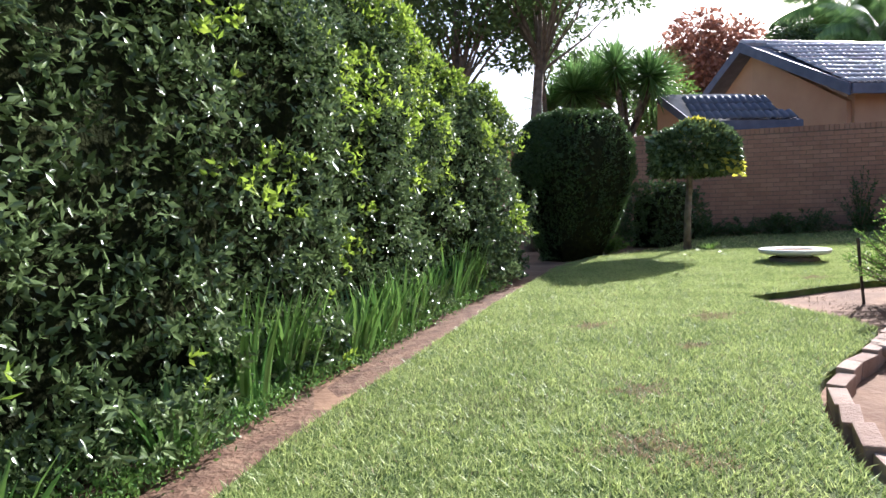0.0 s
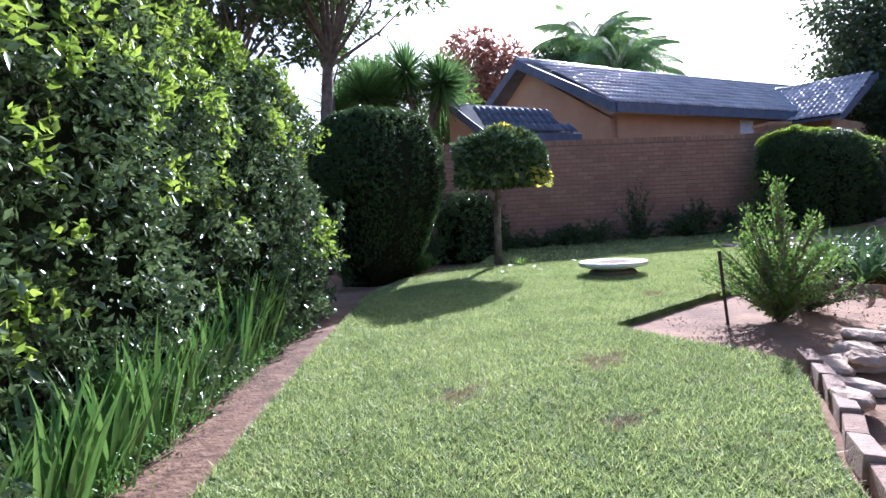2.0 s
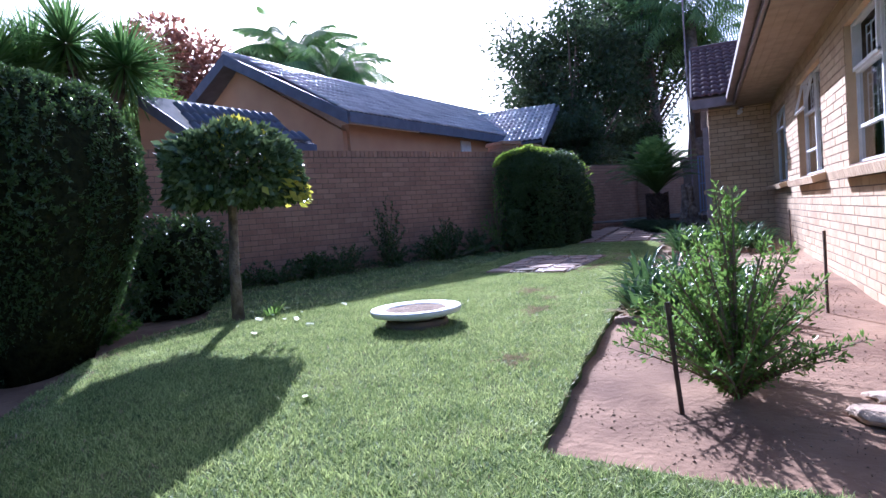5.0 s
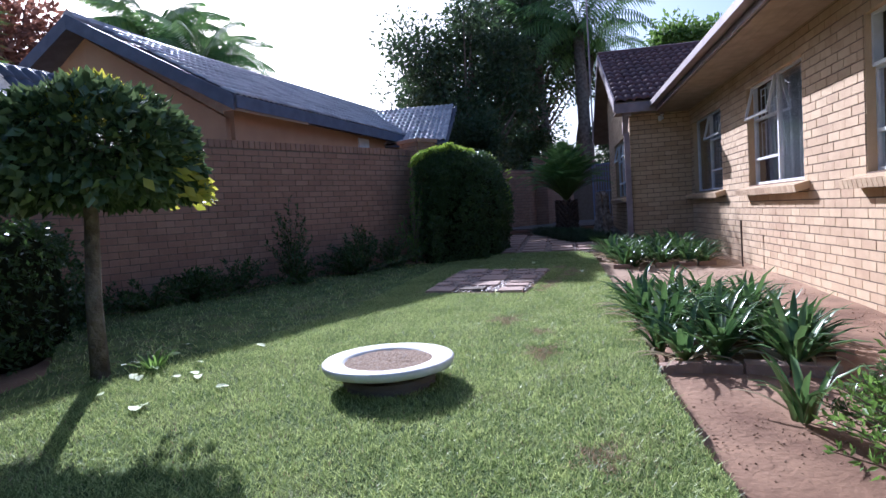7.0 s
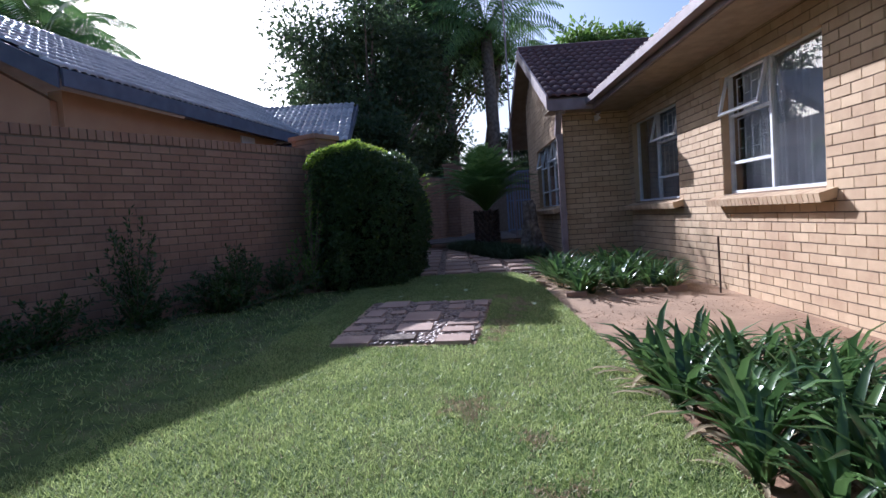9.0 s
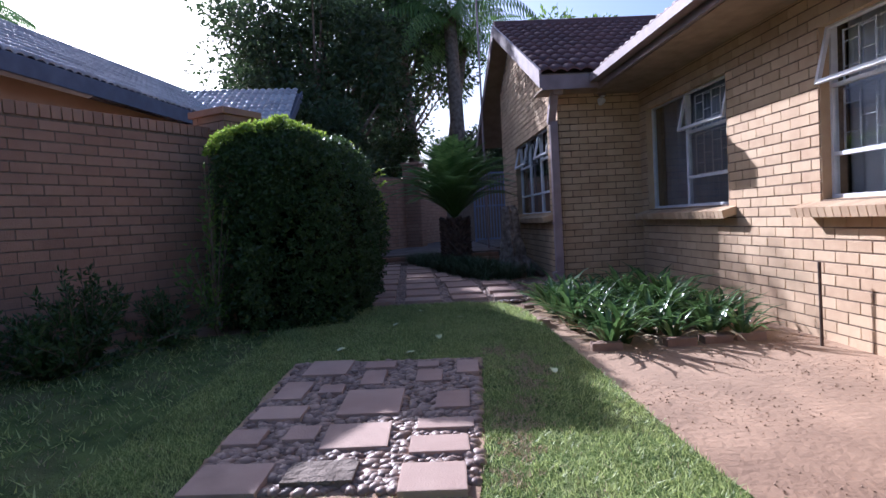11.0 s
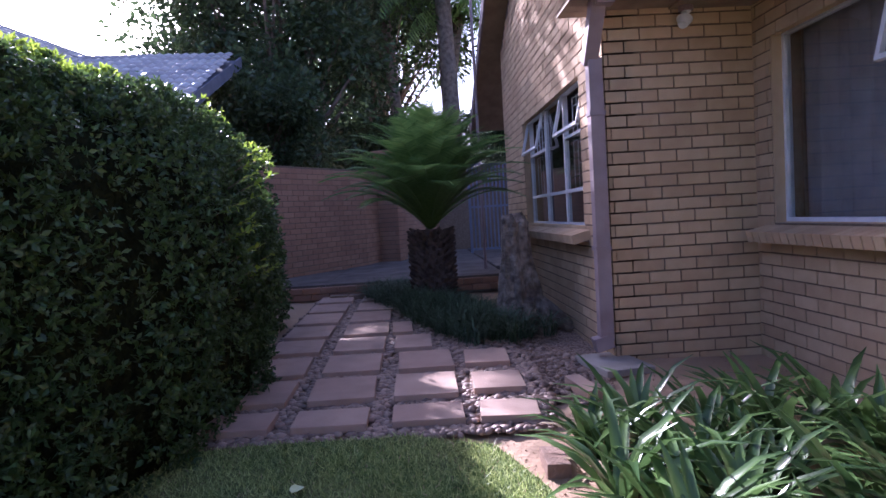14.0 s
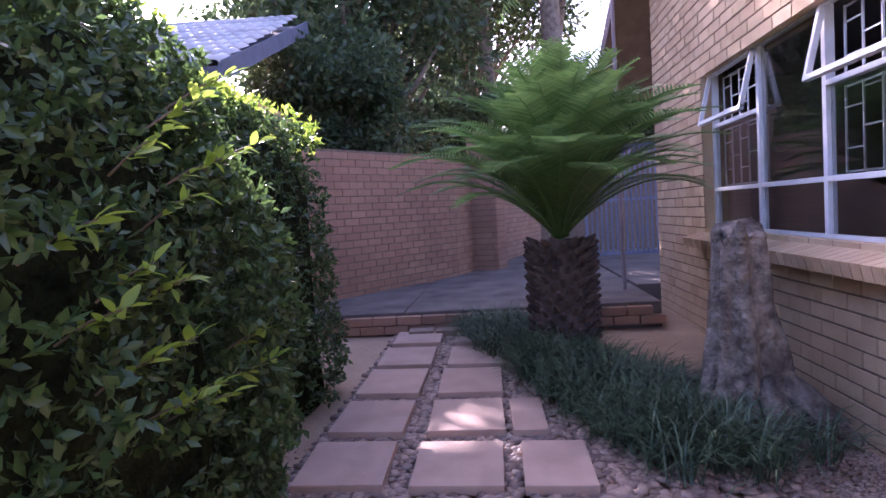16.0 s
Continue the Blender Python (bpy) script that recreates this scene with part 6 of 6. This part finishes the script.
palm_tree("feather_palm", "tall feather palm drooping over the neighbour's roof", 24.6, 22.0, 7.6, 40, 3.4, 0.85, 127, trunk_r=0.2, leaf_len=1.0, width=0.05, n=44)
palm_tree("feather_palm", "low feather palm with hanging leaflets above the neighbour's roof", 21.6, 18.3, 5.6, 36, 2.6, 0.8, 128, trunk_r=0.16, leaf_len=0.75, width=0.035, n=44)
# behind the end of the garden
brick_wall("wall_yard", "plain red-brown brick boundary wall beyond the gate", (27.8, 7.0), (27.8, 1.5), 0.1, 2.5, (), seed=48)
broad_tree("tree", "big dense dark evergreen tree behind the garden wall", 26.8, 10.6, 2.4, 2.7, 6.8, 64, 430, 0.17, M_DARKTREE, 130, trunk_r=0.3, clump_r=1.1, base=0.2)
broad_tree("tree", "big dense dark evergreen tree behind the garden wall", 31.5, 8.6, 3.4, 3.0, 9.0, 60, 430, 0.19, M_DARKTREE, 131, trunk_r=0.3, clump_r=1.2, base=0.2)
broad_tree("tree", "bushy dark tree close behind the end wall", 24.6, 10.6, 1.4, 1.7, 2.6, 50, 380, 0.12, M_DARKTREE, 132, trunk_r=0.14, clump_r=0.6)
palm_tree("feather_palm", "tall palm with a smooth grey trunk and hanging fronds", 28.6, 6.30, 7.6, 30, 3.2, 0.75, 133, (0.1, 0.1), 0.24, 0.7, 0.045)
palm_tree("feather_palm", "tall palm with a smooth grey trunk and hanging fronds", 29.2, 6.75, 7.0, 24, 3.0, 0.7, 134, (1.0, -0.9), 0.18, 0.7, 0.045)
palm_tree("feather_palm", "slim palm with a ringed grey trunk and hanging fronds", 29.8, 7.75, 7.4, 26, 2.8, 0.8, 135, (0.0, 0.3), 0.18, 0.7, 0.045)
broad_tree("tree", "sunlit yellow-green tree beyond the wing's roof", 31.5, 2.0, 5.6, 2.0, 2.6, 26, 330, 0.2, M_LIGHTLEAF, 136, trunk_r=0.2, clump_r=0.9)
pole = thing("steel_mast", "thin pale steel mast rising beside the gable", "pole", (20.75, 6.5, 0.3))
part("tube", mesh_of("mast_tube", *tube([(20.75, 6.5, 0.4), (20.75, 6.5, 3.5), (20.76, 6.5, 6.8)], [0.022, 0.020, 0.018], 8), M_PIPE), pole)
hedge("shrub_row", "low dark shrub at the foot of the garden wall", "shrub", [(8.3, 11.9, 1.1), (8.9, 12.2, 1.1)], 0.55, 7000, 0.05, M_DARKLEAF, None, 0, 28, 3.0, 0.15, 0.08, core_in=0.2)

broad_tree("tree", "bushy dark tree close behind the end wall", 29.5, 9.6, 1.2, 2.2, 3.2, 60, 460, 0.14, M_DARKTREE, 141, trunk_r=0.14, clump_r=0.7)
broad_tree("tree", "dark shrubby tree beyond the gable", 29.2, 4.4, 1.4, 1.7, 3.4, 40, 420, 0.14, M_DARKTREE, 142, trunk_r=0.14, clump_r=0.7)

broad_tree("tree", "small bushy tree just beyond the boundary wall", 24.0, 11.3, 1.3, 1.0, 1.8, 30, 300, 0.09, M_DARKTREE, 143, trunk_r=0.09, clump_r=0.45)


# ---- grass blades, litter and clods ----
def grass(name, label, n, box, keep, high, width, mat, seed, poly=LAWN):
    r = np.random.default_rng(seed)
    x = r.uniform(box[0], box[1], n)
    y = r.uniform(box[2], box[3], n)
    ok = inside(poly, x, y) & ~inside(PATCH, x, y) & keep(x, y, r)
    x, y = x[ok], y[ok]
    n = len(x)
    z = ground_n(x, y) - 0.004
    a = r.random(n) * 2 * math.pi
    h = high * (0.5 + r.random(n))
    lean = r.normal(size=(n, 2)) * high * 0.8
    w = width * (0.7 + 0.6 * r.random(n))
    dx, dy = np.cos(a) * w / 2, np.sin(a) * w / 2
    vs = np.stack([np.stack([x - dx, y - dy, z], 1), np.stack([x + dx, y + dy, z], 1), np.stack([x + lean[:, 0], y + lean[:, 1], z + h], 1)], 1).reshape(-1, 3)
    fs = np.arange(n * 3).reshape(-1, 3)
    return tagged(new(name, tri_mesh(name, vs, fs, mat)), label, "grass", kind="stuff")


def patchy(x, y, scale, level, shift=0.0):
    return np.array([noise.noise(Vector((a * scale + shift, b * scale, 0.5))) for a, b in zip(x, y)]) > level


WORN = [(10.95, 7.72), (11.2, 7.65), (11.5, 7.6), (11.8, 7.5), (12.1, 7.42), (12.4, 7.35), (12.7, 7.35), (12.9, 7.5), (3.08, 4.66), (3.2, 4.46), (3.91, 6.49), (4.81, 6.36), (4.16, 5.74), (6.85, 7.36), (8.42, 7.64), (5.05, 9.35), (5.45, 9.85), (5.95, 10.2), (6.5, 10.55), (7.1, 10.78), (9.45, 7.96), (9.01, 7.66), (3.43, 5.18)]


def worn(x, y, k=1.0):
    d = np.full(len(x), 9.0)
    for i, (a, b) in enumerate(WORN):
        wob = 1 + 0.35 * np.sin(5 * np.arctan2(y - b, x - a) + i)
        d = np.minimum(d, np.hypot(x - a, (y - b) * 1.4) * wob / (0.085 + 0.03 * (i % 3)))
    return d < k


near_path = [(0.6, 3.2), (4.2, 3.0), (7.5, 6.9), (15.2, 6.9), (15.2, 9.2), (9.8, 9.6), (6.4, 10.9), (3.2, 7.6)]
grass("grass_blades", "short green lawn grass blades", 1500000, (0.5, 15.2, 2.6, 12.0), lambda x, y, r: inside(near_path, x, y) & ~(worn(x, y) & (r.random(len(x)) < 0.85)), 0.024, 0.0058, M_BLADE, 91)
grass("grass_blades", "short green lawn grass blades at the far side", 90000, (0.2, 15.2, -1.0, 13.0), lambda x, y, r: ~inside(near_path, x, y), 0.035, 0.012, M_BLADE, 92)
grass("dry_grass", "dry straw-coloured blades in worn spots of the lawn", 420000, (0.5, 15.2, 2.6, 12.0), lambda x, y, r: (r.random(len(x)) < 0.10) | worn(x, y, 1.5), 0.020, 0.006, M_DRY, 93)

grass("dry_grass", "matted straw-coloured blades in the worn spots", 900000, (2.6, 13.2, 4.2, 8.2), lambda x, y, r: worn(x, y, 0.9) & (r.random(len(x)) < 0.6), 0.016, 0.006, M_DRY, 97)


def clods(count, seed):
    r = np.random.default_rng(seed)
    x, y = r.uniform(3.0, 17.5, count), r.uniform(2.5, 9.0, count)
    ok = ~inside(LAWN, x, y) & (y > 5.05)
    x, y = x[ok], y[ok]
    n = len(x)
    base = np.array([[1, 0, 0], [-1, 0, 0], [0, 1, 0], [0, -1, 0], [0, 0, 1], [0, 0, -0.5]], float)
    tri = np.array([[0, 2, 4], [2, 1, 4], [1, 3, 4], [3, 0, 4], [2, 0, 5], [1, 2, 5], [3, 1, 5], [0, 3, 5]])
    s = (0.002 + 0.006 * r.random((n, 1, 1)) ** 5)
    v = base[None] * s * (1 + 0.3 * r.normal(size=(n, 6, 1)))
    v[..., 0] += x[:, None]
    v[..., 1] += y[:, None]
    v[..., 2] += (ground_n(x, y) - SOIL + 0.002)[:, None]
    fs = (tri[None] + np.arange(n)[:, None, None] * 6).reshape(-1, 3)
    tagged(new("soil_clods", tri_mesh("soil_clods", v.reshape(-1, 3), fs, M_CLOD)), "small clods and grit scattered on the bare soil", "soil", kind="stuff")


clods(90000, 94)

r_f = random.Random(95)
rim = [(0.038 * math.cos(w) * (1 + 0.25 * math.cos(w)), 0.026 * math.sin(w), 0.008 * math.sin(w) ** 2) for w in (k * math.pi / 6 for k in range(12))]
petal = mesh_of("fallen_leaf", [(0, 0, 0)] + rim, [(0, 1 + k, 1 + (k + 1) % 12) for k in range(12)], M_PALE)
for x, y in ((8.31, 10.3), (7.81, 10.14), (7.83, 9.94), (7.86, 9.84), (7.85, 9.7), (7.62, 9.52), (7.26, 9.83), (7.33, 9.76), (8.62, 9.68), (8.65, 10.41), (7.23, 9.72), (7.76, 10.23), (8.01, 10.14), (7.5, 10.15), (8.1, 9.95), (5.9, 8.2), (12.9, 8.1), (13.4, 7.9), (13.1, 8.6), (13.9, 8.3), (14.2, 7.7), (12.3, 7.2), (14.6, 8.0)):
    o = new("fallen_leaf", petal)
    x, y = x + r_f.uniform(-0.06, 0.06), y + r_f.uniform(-0.06, 0.06)
    o.matrix_basis = pose(x, y, ground(x, y) + 0.024, r_f.uniform(-15, 15), r_f.uniform(-15, 15), r_f.uniform(0, 360))
    tagged(o, "pale fallen leaf lying on the lawn", "leaf", "fallen leaves under the standard tree")

# ---- bricks and tiles laid one by one ----
for wall, todo, turn in LATE:
    for me, at in todo:
        o = new("brick", me)
        o.parent = wall
        o.matrix_basis = Matrix.LocRotScale(at, Euler((0, 0, turn)), None)
for wall, me, at, turn in LATE_SOLDIER:
    o = new("coping_brick", me)
    o.parent = wall
    o.matrix_basis = Matrix.LocRotScale(at, Euler((0, 0, turn)), None)
for roof, me, todo in LATE_TILES:
    for m in todo:
        o = new("roof_tile", me)
        o.parent = roof
        o.matrix_parent_inverse = roof.matrix_basis.inverted()
        o.matrix_basis = m
